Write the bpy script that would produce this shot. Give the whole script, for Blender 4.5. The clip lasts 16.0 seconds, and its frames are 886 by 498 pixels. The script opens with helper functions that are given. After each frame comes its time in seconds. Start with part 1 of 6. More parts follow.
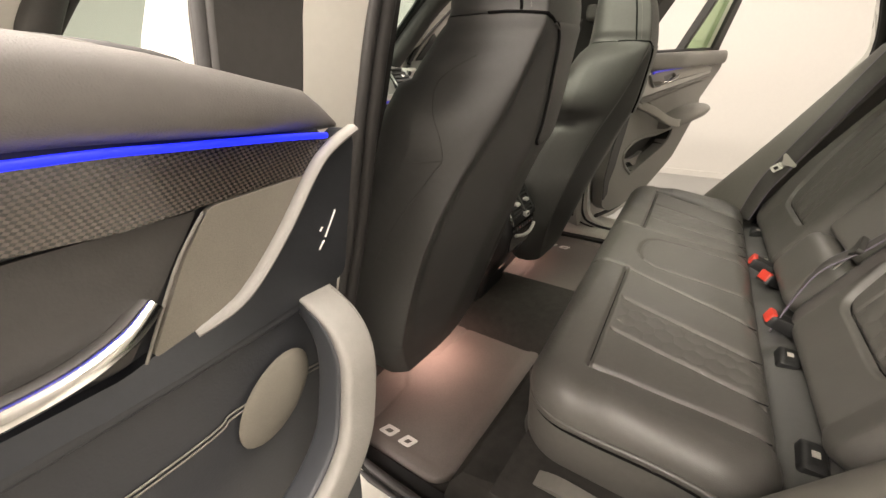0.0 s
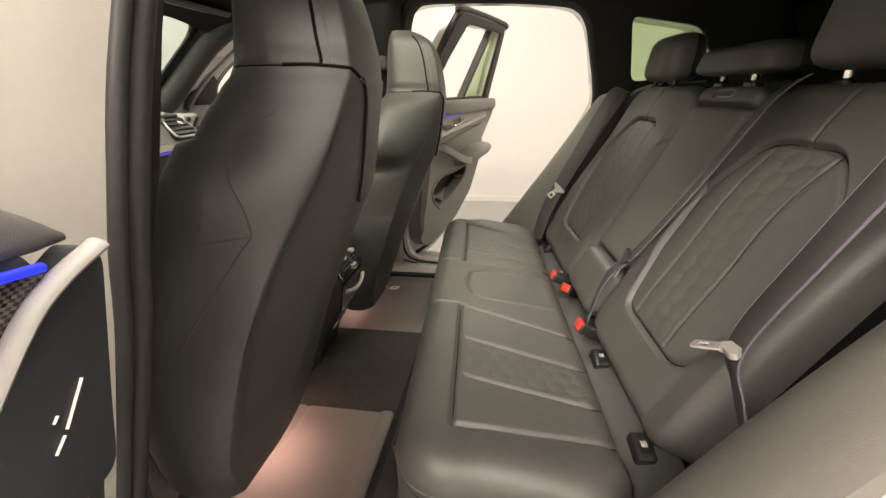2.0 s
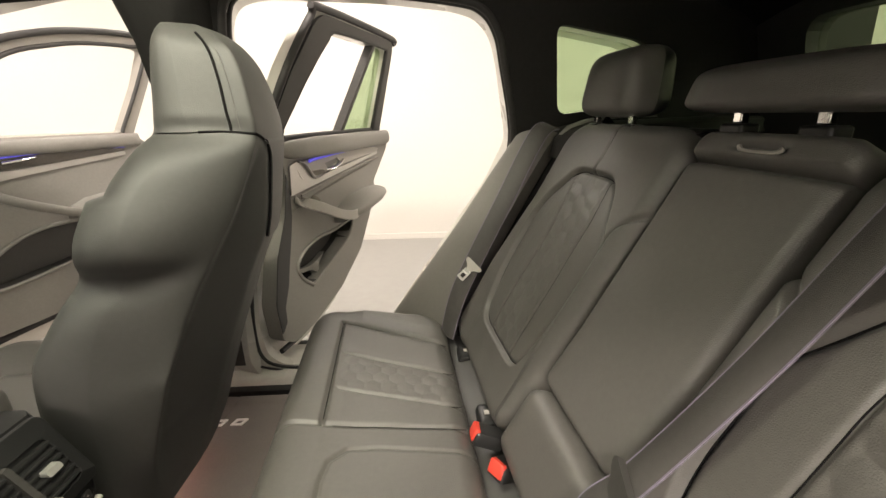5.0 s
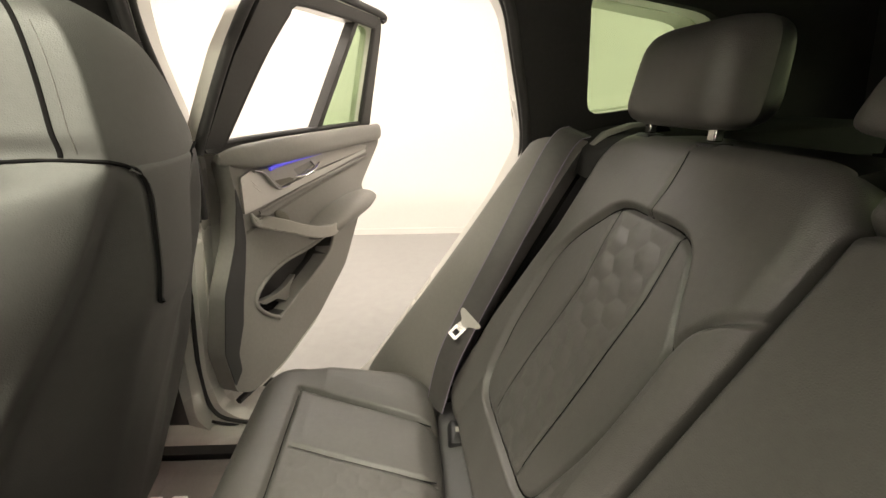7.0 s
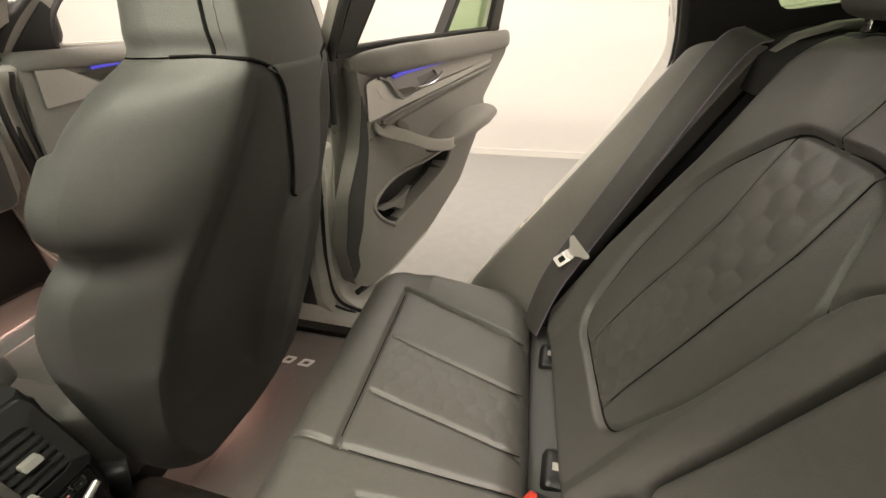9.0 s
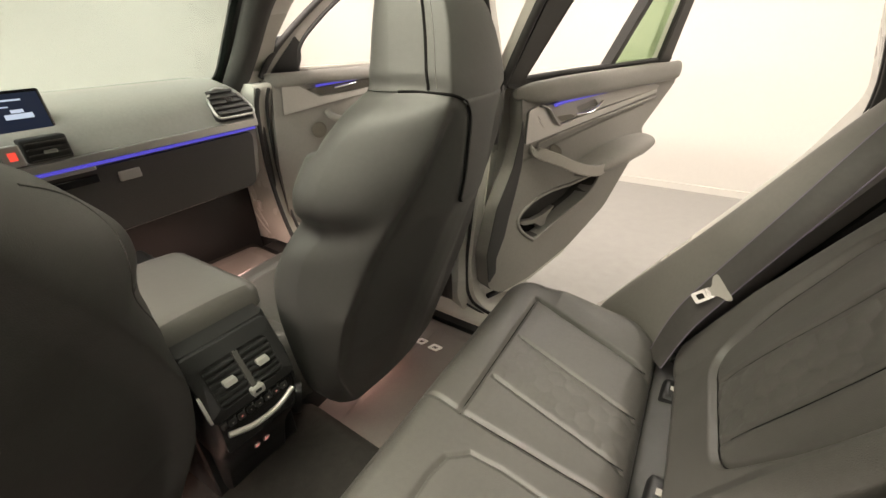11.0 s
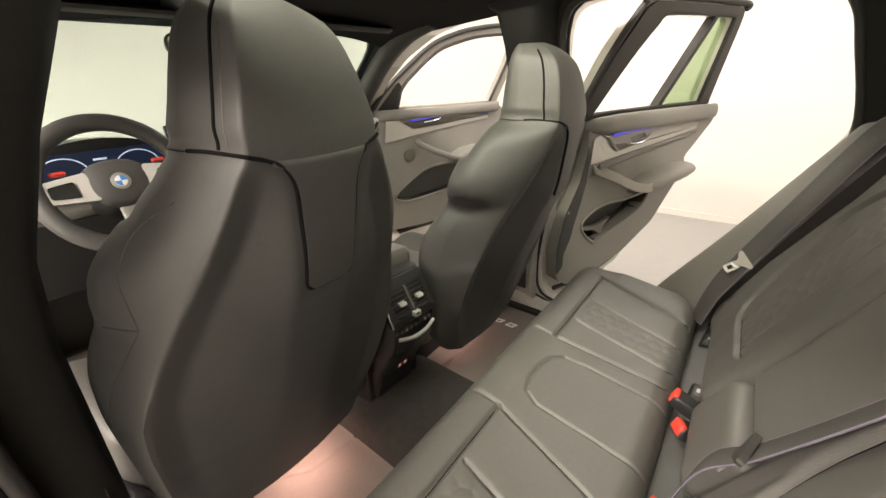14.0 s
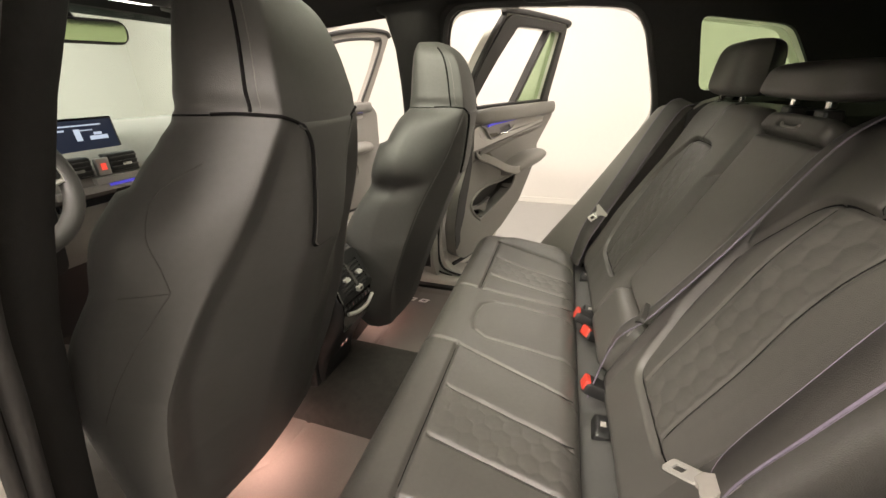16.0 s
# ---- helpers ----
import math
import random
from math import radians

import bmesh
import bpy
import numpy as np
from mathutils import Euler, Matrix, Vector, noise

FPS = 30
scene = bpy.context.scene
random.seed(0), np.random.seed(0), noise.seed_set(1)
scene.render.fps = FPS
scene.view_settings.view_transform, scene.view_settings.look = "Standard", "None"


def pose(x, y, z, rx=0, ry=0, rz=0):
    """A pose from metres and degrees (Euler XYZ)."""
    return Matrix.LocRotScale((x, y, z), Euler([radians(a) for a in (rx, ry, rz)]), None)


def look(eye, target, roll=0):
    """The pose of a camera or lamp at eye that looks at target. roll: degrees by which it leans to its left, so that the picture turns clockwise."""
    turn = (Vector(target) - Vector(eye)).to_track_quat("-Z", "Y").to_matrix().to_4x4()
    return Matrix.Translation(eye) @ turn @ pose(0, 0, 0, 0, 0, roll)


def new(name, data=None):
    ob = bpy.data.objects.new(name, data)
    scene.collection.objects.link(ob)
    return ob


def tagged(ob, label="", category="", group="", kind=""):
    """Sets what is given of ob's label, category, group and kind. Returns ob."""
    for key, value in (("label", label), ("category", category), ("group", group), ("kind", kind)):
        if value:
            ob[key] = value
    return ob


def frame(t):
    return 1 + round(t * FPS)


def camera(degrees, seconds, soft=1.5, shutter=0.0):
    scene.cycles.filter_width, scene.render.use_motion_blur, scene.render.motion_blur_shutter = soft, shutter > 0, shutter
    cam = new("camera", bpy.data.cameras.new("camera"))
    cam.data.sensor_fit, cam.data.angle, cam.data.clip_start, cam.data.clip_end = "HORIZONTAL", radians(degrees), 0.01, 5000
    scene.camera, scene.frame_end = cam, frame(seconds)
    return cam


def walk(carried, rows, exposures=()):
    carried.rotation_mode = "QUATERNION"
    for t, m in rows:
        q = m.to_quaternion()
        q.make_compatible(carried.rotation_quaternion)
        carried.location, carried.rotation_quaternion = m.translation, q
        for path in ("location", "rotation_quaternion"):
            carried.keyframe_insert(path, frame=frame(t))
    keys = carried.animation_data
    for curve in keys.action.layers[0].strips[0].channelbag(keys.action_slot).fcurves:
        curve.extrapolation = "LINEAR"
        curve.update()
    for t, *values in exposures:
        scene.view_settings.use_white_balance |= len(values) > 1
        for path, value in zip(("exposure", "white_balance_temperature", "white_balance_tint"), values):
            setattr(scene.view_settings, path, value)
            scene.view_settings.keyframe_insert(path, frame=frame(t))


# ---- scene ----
cam = camera(94.5, 16.0)
PATH = [
    (0, (0.177, -1.072, 1.221), (-0.883, 0.393, 0.367), -2.2),
    (0.5, (0.16, -1.044, 1.233), (-0.644, 0.579, 0.385), -1.9),
    (1, (0.149, -1.032, 1.24), (-0.443, 0.694, 0.421), -1.5),
    (1.5, (0.139, -1.022, 1.239), (-0.285, 0.774, 0.469), -1.3),
    (2, (0.127, -1.005, 1.239), (-0.168, 0.838, 0.52), -1.2),
    (2.5, (0.124, -0.98, 1.235), (-0.074, 0.893, 0.563), -1.1),
    (3, (0.158, -0.905, 1.242), (0.032, 0.984, 0.597), -0.9),
    (3.5, (0.199, -0.796, 1.244), (0.13, 1.1, 0.613), -0.8),
    (4, (0.192, -0.698, 1.247), (0.177, 1.201, 0.621), -0.8),
    (4.5, (0.184, -0.57, 1.25), (0.232, 1.329, 0.624), -0.7),
    (5, (0.196, -0.433, 1.262), (0.289, 1.465, 0.639), -0.8),
    (7.5, (0.27, -0.124, 1.296), (0.263, 1.725, 0.533), -0.6),
    (8, (0.279, -0.12, 1.285), (0.104, 1.673, 0.417), -1.5),
    (8.5, (0.274, -0.118, 1.277), (-0.054, 1.607, 0.318), -1.7),
    (9, (0.264, -0.133, 1.281), (-0.219, 1.517, 0.259), -2.0),
    (9.5, (0.276, -0.15, 1.293), (-0.376, 1.434, 0.26), -2.3),
    (10, (0.27, -0.175, 1.307), (-0.527, 1.355, 0.296), -2.4),
    (12.5, (0.318, -0.413, 1.333), (-0.949, 0.904, 0.52), -2.2),
    (13, (0.332, -0.506, 1.35), (-0.943, 0.809, 0.547), -2.2),
    (13.5, (0.365, -0.577, 1.342), (-0.899, 0.761, 0.559), -2.3),
    (14, (0.365, -0.642, 1.339), (-0.854, 0.745, 0.572), -2.2),
    (14.5, (0.356, -0.7, 1.324), (-0.767, 0.772, 0.569), -2.0),
    (15, (0.328, -0.768, 1.322), (-0.655, 0.805, 0.573), -2.0),
    (15.5, (0.302, -0.823, 1.316), (-0.512, 0.844, 0.568), -1.8),
    (16, (0.28, -0.866, 1.302), (-0.368, 0.871, 0.552), -1.6),
]
walk(cam, [(t, look(eye, target, roll)) for t, eye, target, roll in PATH], exposures=[(0.0, 0.24), (1.0, 0.28), (2.0, 0.32), (4.0, 0.44), (5.0, 0.64), (7.5, 0.76), (8.5, 0.54), (9.0, 0.50), (10.0, 0.62), (12.5, 0.52), (13.5, 0.68), (15.0, 0.60), (16.0, 0.52)])

# ---------------------------------------------------------------- light
world = bpy.data.worlds.new("world")
world.use_nodes = True
world.node_tree.nodes["Background"].inputs[0].default_value = (1.0, 0.95, 0.88, 1)
world.node_tree.nodes["Background"].inputs[1].default_value = 0.05
scene.world = world
scene.view_settings.exposure = 0.0


def area(name, x, y, z, sx, sy, watts, colour, rot=(0, 0, 0)):
    d = bpy.data.lights.new(name, "AREA")
    d.shape, d.size, d.size_y, d.energy, d.color = "RECTANGLE", sx, sy, watts, colour
    o = new(name, d)
    o.matrix_world = pose(x, y, z, *rot)
    return o


WARM = (1.0, 0.885, 0.785)
# Rows of unseen ceiling panels: place along the car, across it, and power.
# The last panel is added to shine through the roof glass.
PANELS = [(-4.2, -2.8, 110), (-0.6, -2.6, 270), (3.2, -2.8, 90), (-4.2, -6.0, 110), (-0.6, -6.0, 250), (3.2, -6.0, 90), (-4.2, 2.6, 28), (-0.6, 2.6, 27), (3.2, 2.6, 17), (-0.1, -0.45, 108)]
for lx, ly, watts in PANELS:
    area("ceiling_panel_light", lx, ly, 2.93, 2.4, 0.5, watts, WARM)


def spot_glow(name, x, y, z, watts, colour, size):
    d = bpy.data.lights.new(name, "AREA")
    d.shape, d.size, d.energy, d.color = "DISK", size, watts, colour
    o = new(name, d)
    o.matrix_world = pose(x, y, z, 0, 0, 0)
    return o


for fy in (-0.33, 0.36):
    spot_glow("footwell_light", -0.41, fy, 0.550, 0.55, (1.0, 0.58, 0.46), 0.14)
spot_glow("footwell_light", -1.12, 0.36, 0.70, 1.8, (1.0, 0.60, 0.48), 0.05)
spot_glow("dome_light", 0.35, 0.64, 1.535, 0.25, (1.0, 0.93, 0.8), 0.04)


# ---------------------------------------------------------------- materials
def material(name, base, rough=0.5, metal=0.0, var=0.12, scale=6.0, fine=120.0, bump=0.15, bump_scale=400.0, spec=0.5, coat=0.0,
             kind="noise", dist=0.002):
    m = bpy.data.materials.new(name)
    m.use_nodes = True
    nt = m.node_tree
    b = nt.nodes["Principled BSDF"]
    tc = nt.nodes.new("ShaderNodeTexCoord")
    n1, n2 = nt.nodes.new("ShaderNodeTexNoise"), nt.nodes.new("ShaderNodeTexNoise")
    n1.inputs["Scale"].default_value, n1.inputs["Detail"].default_value = scale, 4
    n2.inputs["Scale"].default_value, n2.inputs["Detail"].default_value = fine, 3
    mix = nt.nodes.new("ShaderNodeMath")
    mix.operation = "ADD"
    for n in (n1, n2):
        nt.links.new(tc.outputs["Object"], n.inputs["Vector"])
    nt.links.new(n1.outputs["Fac"], mix.inputs[0])
    nt.links.new(n2.outputs["Fac"], mix.inputs[1])
    ramp = nt.nodes.new("ShaderNodeValToRGB")
    ramp.color_ramp.elements[0].position, ramp.color_ramp.elements[1].position = 0.30, 0.70
    half = nt.nodes.new("ShaderNodeMath")
    half.operation, half.inputs[1].default_value = "MULTIPLY", 0.5
    nt.links.new(mix.outputs[0], half.inputs[0])
    nt.links.new(half.outputs[0], ramp.inputs[0])
    lo, hi = [c * (1 - var) for c in base], [min(1, c * (1 + var)) for c in base]
    ramp.color_ramp.elements[0].color, ramp.color_ramp.elements[1].color = (*lo, 1), (*hi, 1)
    nt.links.new(ramp.outputs[0], b.inputs["Base Color"])
    b.inputs["Roughness"].default_value, b.inputs["Metallic"].default_value = rough, metal
    b.inputs["Specular IOR Level"].default_value, b.inputs["Coat Weight"].default_value = spec, coat
    rr = nt.nodes.new("ShaderNodeMapRange")
    rr.inputs["To Min"].default_value, rr.inputs["To Max"].default_value = max(0.02, rough - 0.08), min(1, rough + 0.08)
    nt.links.new(n1.outputs["Fac"], rr.inputs["Value"])
    nt.links.new(rr.outputs[0], b.inputs["Roughness"])
    if bump:
        if kind == "voronoi":
            t = nt.nodes.new("ShaderNodeTexVoronoi")
            t.feature, out = "DISTANCE_TO_EDGE", "Distance"
        else:
            t, out = nt.nodes.new("ShaderNodeTexNoise"), "Fac"
        t.inputs["Scale"].default_value = bump_scale
        bp = nt.nodes.new("ShaderNodeBump")
        bp.inputs["Strength"].default_value, bp.inputs["Distance"].default_value = bump, dist
        nt.links.new(tc.outputs["Object"], t.inputs["Vector"])
        nt.links.new(t.outputs[out], bp.inputs["Height"])
        nt.links.new(bp.outputs[0], b.inputs["Normal"])
    return m


LEATHER = material("leather", (0.086, 0.081, 0.074), 0.43, spec=0.6, var=0.10, scale=5, bump=0.35, bump_scale=420, kind="voronoi", dist=0.001)
# Darker copy of LEATHER: shade on the seat backs is in its colour.
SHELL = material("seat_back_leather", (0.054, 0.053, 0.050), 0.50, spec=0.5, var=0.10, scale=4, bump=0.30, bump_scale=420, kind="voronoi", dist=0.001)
TRIM = material("soft_trim", (0.215, 0.204, 0.187), 0.55, var=0.08, scale=7, bump=0.25, bump_scale=600, dist=0.001)
DARKTRIM = material("dark_trim", (0.040, 0.038, 0.035), 0.55, var=0.12, scale=8, bump=0.2, bump_scale=500, dist=0.001)
BLACK = material("black_plastic", (0.014, 0.014, 0.014), 0.38, var=0.15, scale=12, bump=0.1, bump_scale=500, dist=0.001)
GLOSS = material("gloss_black", (0.008, 0.008, 0.009), 0.10, var=0.05, bump=0.0, coat=0.5)
HEADLINER = material("headliner_cloth", (0.020, 0.0195, 0.019), 0.95, var=0.2, scale=60, fine=500, bump=0.4, bump_scale=900, dist=0.001, spec=0.1)
PILLAR = material("pillar_cloth", (0.021, 0.020, 0.019), 0.75, var=0.15, scale=12, bump=0.3, bump_scale=700, dist=0.001, spec=0.25)
RUBBER = material("rubber_seal", (0.030, 0.028, 0.027), 0.6, var=0.15, scale=15, bump=0.1)
PAINT = material("body_paint", (0.60, 0.58, 0.53), 0.28, var=0.03, scale=3, bump=0.02, bump_scale=60, coat=0.6)
SILVER = material("satin_silver", (0.46, 0.45, 0.43), 0.42, metal=0.9, var=0.04, scale=20, bump=0.05)
ALU = material("dark_aluminium", (0.075, 0.08, 0.09), 0.38, metal=0.85, var=0.05, scale=20, bump=0.05)
LIGHTTRIM = material("light_grey_trim", (0.33, 0.31, 0.28), 0.5, var=0.06, scale=9, bump=0.2, bump_scale=500, dist=0.001)
CHROME = material("chrome", (0.85, 0.84, 0.82), 0.12, metal=1.0, var=0.02, bump=0.0)
CARPET = material("carpet", (0.040, 0.037, 0.034), 0.95, var=0.30, scale=50, fine=700, bump=0.8, bump_scale=900, dist=0.003, spec=0.1)
MAT = material("rubber_mat", (0.150, 0.132, 0.120), 0.65, var=0.12, scale=10, fine=300, bump=0.3, bump_scale=300, dist=0.001)
# Near black for seams; also holds the shade of gaps and hollows.
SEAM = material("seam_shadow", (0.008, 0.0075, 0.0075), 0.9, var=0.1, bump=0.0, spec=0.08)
BOLSTER = material("bolster_leather", (0.150, 0.141, 0.126), 0.5, var=0.08, scale=7, bump=0.3, bump_scale=420, kind="voronoi", dist=0.001)
# Darker copies of TRIM for the near door, its shade put into them.
SHADED_RAIL = material("door_leather", (0.120, 0.112, 0.105), 0.5, var=0.08, scale=7, bump=0.25, bump_scale=600, kind="voronoi", dist=0.001)
SHADED_TRIM = material("slate_trim", (0.030, 0.032, 0.036), 0.42, var=0.08, scale=9, bump=0.15, bump_scale=500, dist=0.001)
THREAD = material("thread", (0.17, 0.16, 0.14), 0.7, var=0.15, scale=300, bump=0.2)
WEB = material("belt_webbing", (0.055, 0.051, 0.047), 0.6, var=0.12, scale=30, bump=0.5, bump_scale=900, dist=0.001)
# Belt edge thread with a lilac shimmer put into its colour.
WEBEDGE = material("belt_edge_thread", (0.17, 0.145, 0.195), 0.5, var=0.12, scale=200, bump=0.2)
RED = material("red_plastic", (0.52, 0.045, 0.028), 0.4, var=0.06, scale=40, bump=0.0)
BUCKLE = material("buckle_black", (0.013, 0.013, 0.013), 0.45, var=0.1, bump=0.1)
PAINTSILVER = material("silver_paint", (0.55, 0.54, 0.51), 0.35, metal=0.25, var=0.03, scale=20, bump=0.03)
STEEL = material("tongue_steel", (0.58, 0.57, 0.54), 0.30, metal=0.65, var=0.04, bump=0.05)
WALL = material("wall_paint", (0.62, 0.597, 0.556), 0.80, var=0.02, scale=1.2, fine=40, bump=0.04, bump_scale=120, dist=0.002)
FLOOR = material("speckled_floor", (0.30, 0.292, 0.276), 0.35, var=0.10, scale=14, fine=160, bump=0.1, bump_scale=140, dist=0.002)
CEIL = material("ceiling_paint", (0.72, 0.71, 0.69), 0.9, var=0.02, scale=2, bump=0.1)
FELT = material("badge_white", (0.78, 0.76, 0.72), 0.5, var=0.05, bump=0.0)
SPEAKER = material("speaker_cloth", (0.155, 0.142, 0.115), 0.85, var=0.12, scale=30, fine=900, bump=0.6, bump_scale=1500, dist=0.001)


def emit(name, colour, strength):
    m = bpy.data.materials.new(name)
    m.use_nodes = True
    b = m.node_tree.nodes["Principled BSDF"]
    b.inputs["Base Color"].default_value = (*[c * 0.3 for c in colour], 1)
    b.inputs["Emission Color"].default_value, b.inputs["Emission Strength"].default_value = (*colour, 1), strength
    return m


BLUE = emit("ambient_light_strip", (0.01, 0.02, 1.0), 1.6)
BLUEFAR = emit("ambient_light_strip_dim", (0.12, 0.10, 0.75), 0.45)
LAMP = emit("lamp_glass", (1.0, 0.95, 0.85), 4.0)
PANEL = emit("ceiling_panel", (1.0, 0.95, 0.88), 5.0)
SCREENBLUE = emit("screen_glow", (0.008, 0.014, 0.035), 0.5)
SCREENWHITE = emit("screen_text", (0.55, 0.62, 0.75), 0.6)
REDGLOW = emit("red_symbol", (0.9, 0.08, 0.05), 0.7)
PINKGLOW = emit("socket_glow", (0.9, 0.30, 0.25), 0.5)


def glass(name, tint, gloss=0.06):
    m = bpy.data.materials.new(name)
    m.use_nodes = True
    nt = m.node_tree
    nt.nodes.remove(nt.nodes["Principled BSDF"])
    t, g, x, f = (nt.nodes.new("ShaderNodeBsdfTransparent"), nt.nodes.new("ShaderNodeBsdfGlossy"), nt.nodes.new("ShaderNodeMixShader"),
                  nt.nodes.new("ShaderNodeLayerWeight"))
    pw, ml = nt.nodes.new("ShaderNodeMath"), nt.nodes.new("ShaderNodeMath")
    pw.operation, pw.inputs[1].default_value = "POWER", 4.0
    ml.operation, ml.inputs[1].default_value, ml.inputs[2].default_value = "MULTIPLY_ADD", 0.4, 0.03
    t.inputs[0].default_value = (*tint, 1)
    g.inputs["Roughness"].default_value = 0.02
    nt.links.new(f.outputs["Facing"], pw.inputs[0])
    nt.links.new(pw.outputs[0], ml.inputs[0])
    nt.links.new(ml.outputs[0], x.inputs[0])
    nt.links.new(t.outputs[0], x.inputs[1])
    nt.links.new(g.outputs[0], x.inputs[2])
    nt.links.new(x.outputs[0], nt.nodes["Material Output"].inputs[0])
    return m


GLASS = glass("window_glass", (0.86, 0.93, 0.905))
GREENGLASS = glass("privacy_glass", (0.66, 0.75, 0.60))
# Tint of the unseen glass roof that is added to light the seats.
ADDED_ROOFGLASS = glass("roof_glass", (0.77, 0.80, 0.755))
MIRROR = material("mirror_glass", (0.80, 0.85, 0.72), 0.03, metal=1.0, var=0.01, bump=0.0)


def carbon():
    m = material("carbon_weave", (0.05, 0.045, 0.04), 0.16, var=0.1, bump=0.0, coat=0.6)
    nt = m.node_tree
    b = nt.nodes["Principled BSDF"]
    tc = nt.nodes.new("ShaderNodeTexCoord")
    mp = nt.nodes.new("ShaderNodeMapping")
    mp.inputs["Rotation"].default_value = (radians(32), 0, 0)
    mp.inputs["Scale"].default_value = (0.0, 0.62, 1.0)
    ck = nt.nodes.new("ShaderNodeTexChecker")
    ck.inputs["Scale"].default_value = 700
    ck.inputs["Color1"].default_value, ck.inputs["Color2"].default_value = (0.016, 0.013, 0.010, 1), (0.062, 0.052, 0.043, 1)
    nt.links.new(tc.outputs["Object"], mp.inputs[0])
    nt.links.new(mp.outputs[0], ck.inputs["Vector"])
    nt.links.new(ck.outputs[0], b.inputs["Base Color"])
    return m


CARBON = carbon()


# ---------------------------------------------------------------- mesh helpers
def mesh_of(name, verts, faces, smooth=True):
    me = bpy.data.meshes.new(name)
    me.from_pydata([tuple(map(float, v)) for v in verts], [], faces)
    bm = bmesh.new()
    bm.from_mesh(me)
    bmesh.ops.remove_doubles(bm, verts=bm.verts, dist=1e-5)
    bmesh.ops.recalc_face_normals(bm, faces=bm.faces)
    bm.to_mesh(me)
    bm.free()
    if smooth:
        me.polygons.foreach_set("use_smooth", [True] * len(me.polygons))
        me.set_sharp_from_angle(angle=radians(48))
    return me


def part(name, me, mat, parent=None, label="", bevel=0.0):
    ob = new(name, me)
    me.materials.append(mat)
    if parent is not None:
        ob.parent = parent
    if label:
        tagged(ob, label=label)
    if bevel:
        m = ob.modifiers.new("bevel", "BEVEL")
        m.width, m.segments, m.limit_method, m.angle_limit = bevel, 2, "ANGLE", radians(50)
    return ob


def thing(name, label, category, group="", kind="", m=None):
    ob = new(name)
    ob.empty_display_size = 0.05
    if m is not None:
        ob.matrix_world = m
    return tagged(ob, label, category, group, kind)


def grid_faces(nu, nv, wrap=False, off=0):
    f = []
    for i in range(nu - 1):
        for j in range(nv if wrap else nv - 1):
            k = (j + 1) % nv
            f.append((off + i * nv + j, off + i * nv + k, off + (i + 1) * nv + k, off + (i + 1) * nv + j))
    return f


def loft(rings, cap=True):
    """Closed rings of equal length, joined in order; the ends closed by fans."""
    n, v = len(rings[0]), [p for r in rings for p in r]
    f = grid_faces(len(rings), n, True)
    if cap:
        for base, ring in ((0, rings[0]), ((len(rings) - 1) * n, rings[-1])):
            v.append(np.mean(np.array(ring, float), axis=0))
            f += [(base + j, base + (j + 1) % n, len(v) - 1) for j in range(n)]
    return v, f


def smooth_path(pts, steps=8, closed=False):
    """A Catmull-Rom curve through the points."""
    p = np.array(pts, float)
    n = len(p)
    out = []
    for i in range(n if closed else n - 1):
        a, b, c, d = (p[(i + k) % n] if closed else p[min(max(i + k, 0), n - 1)] for k in (-1, 0, 1, 2))
        for s in range(steps):
            t = s / steps
            out.append(0.5 * (2 * b + (c - a) * t + (2 * a - 5 * b + 4 * c - d) * t * t + (3 * b - a - 3 * c + d) * t ** 3))
    if not closed:
        out.append(p[-1])
    return np.array(out)


def tube(pts, r, n=8, closed=False, flat=1.0):
    p = np.array(pts, float)
    t = np.gradient(p, axis=0) if not closed else np.roll(p, -1, 0) - np.roll(p, 1, 0)
    t /= np.linalg.norm(t, axis=1)[:, None] + 1e-12
    a = np.cross(t[0], (0.13, 0.21, 0.97) if abs(t[0] @ (0.13, 0.21, 0.97)) < 0.9 else (0.97, 0.13, 0.21))
    rings = []
    for q, d in zip(p, t):
        a = a - d * (a @ d)
        a /= np.linalg.norm(a) + 1e-9
        b = np.cross(d, a)
        rings.append([q + r * (np.cos(w) * a + flat * np.sin(w) * b) for w in np.linspace(0, 2 * np.pi, n, endpoint=False)])
    if closed:
        rings.append(rings[0])
    return loft(rings, not closed)


def ribbon(pts, side, width, thick):
    """A strap along pts; side: the direction across it, at every point."""
    p, s = np.array(pts, float), np.array(side, float)
    if s.ndim == 1:
        s = np.repeat(s[None], len(p), 0)
    s /= np.linalg.norm(s, axis=1)[:, None]
    t = np.gradient(p, axis=0)
    n = np.cross(t, s)
    n /= np.linalg.norm(n, axis=1)[:, None] + 1e-12
    rings = []
    for q, a, b in zip(p, s, n):
        h, k = width / 2, thick / 2
        rings.append([q + a * (h - k) + b * k, q + a * h, q + a * (h - k) - b * k, q - a * (h - k) - b * k, q - a * h, q - a * (h - k) + b * k])
    return loft(rings)


def place(v, fn):
    return [fn(*map(float, q)) for q in v]


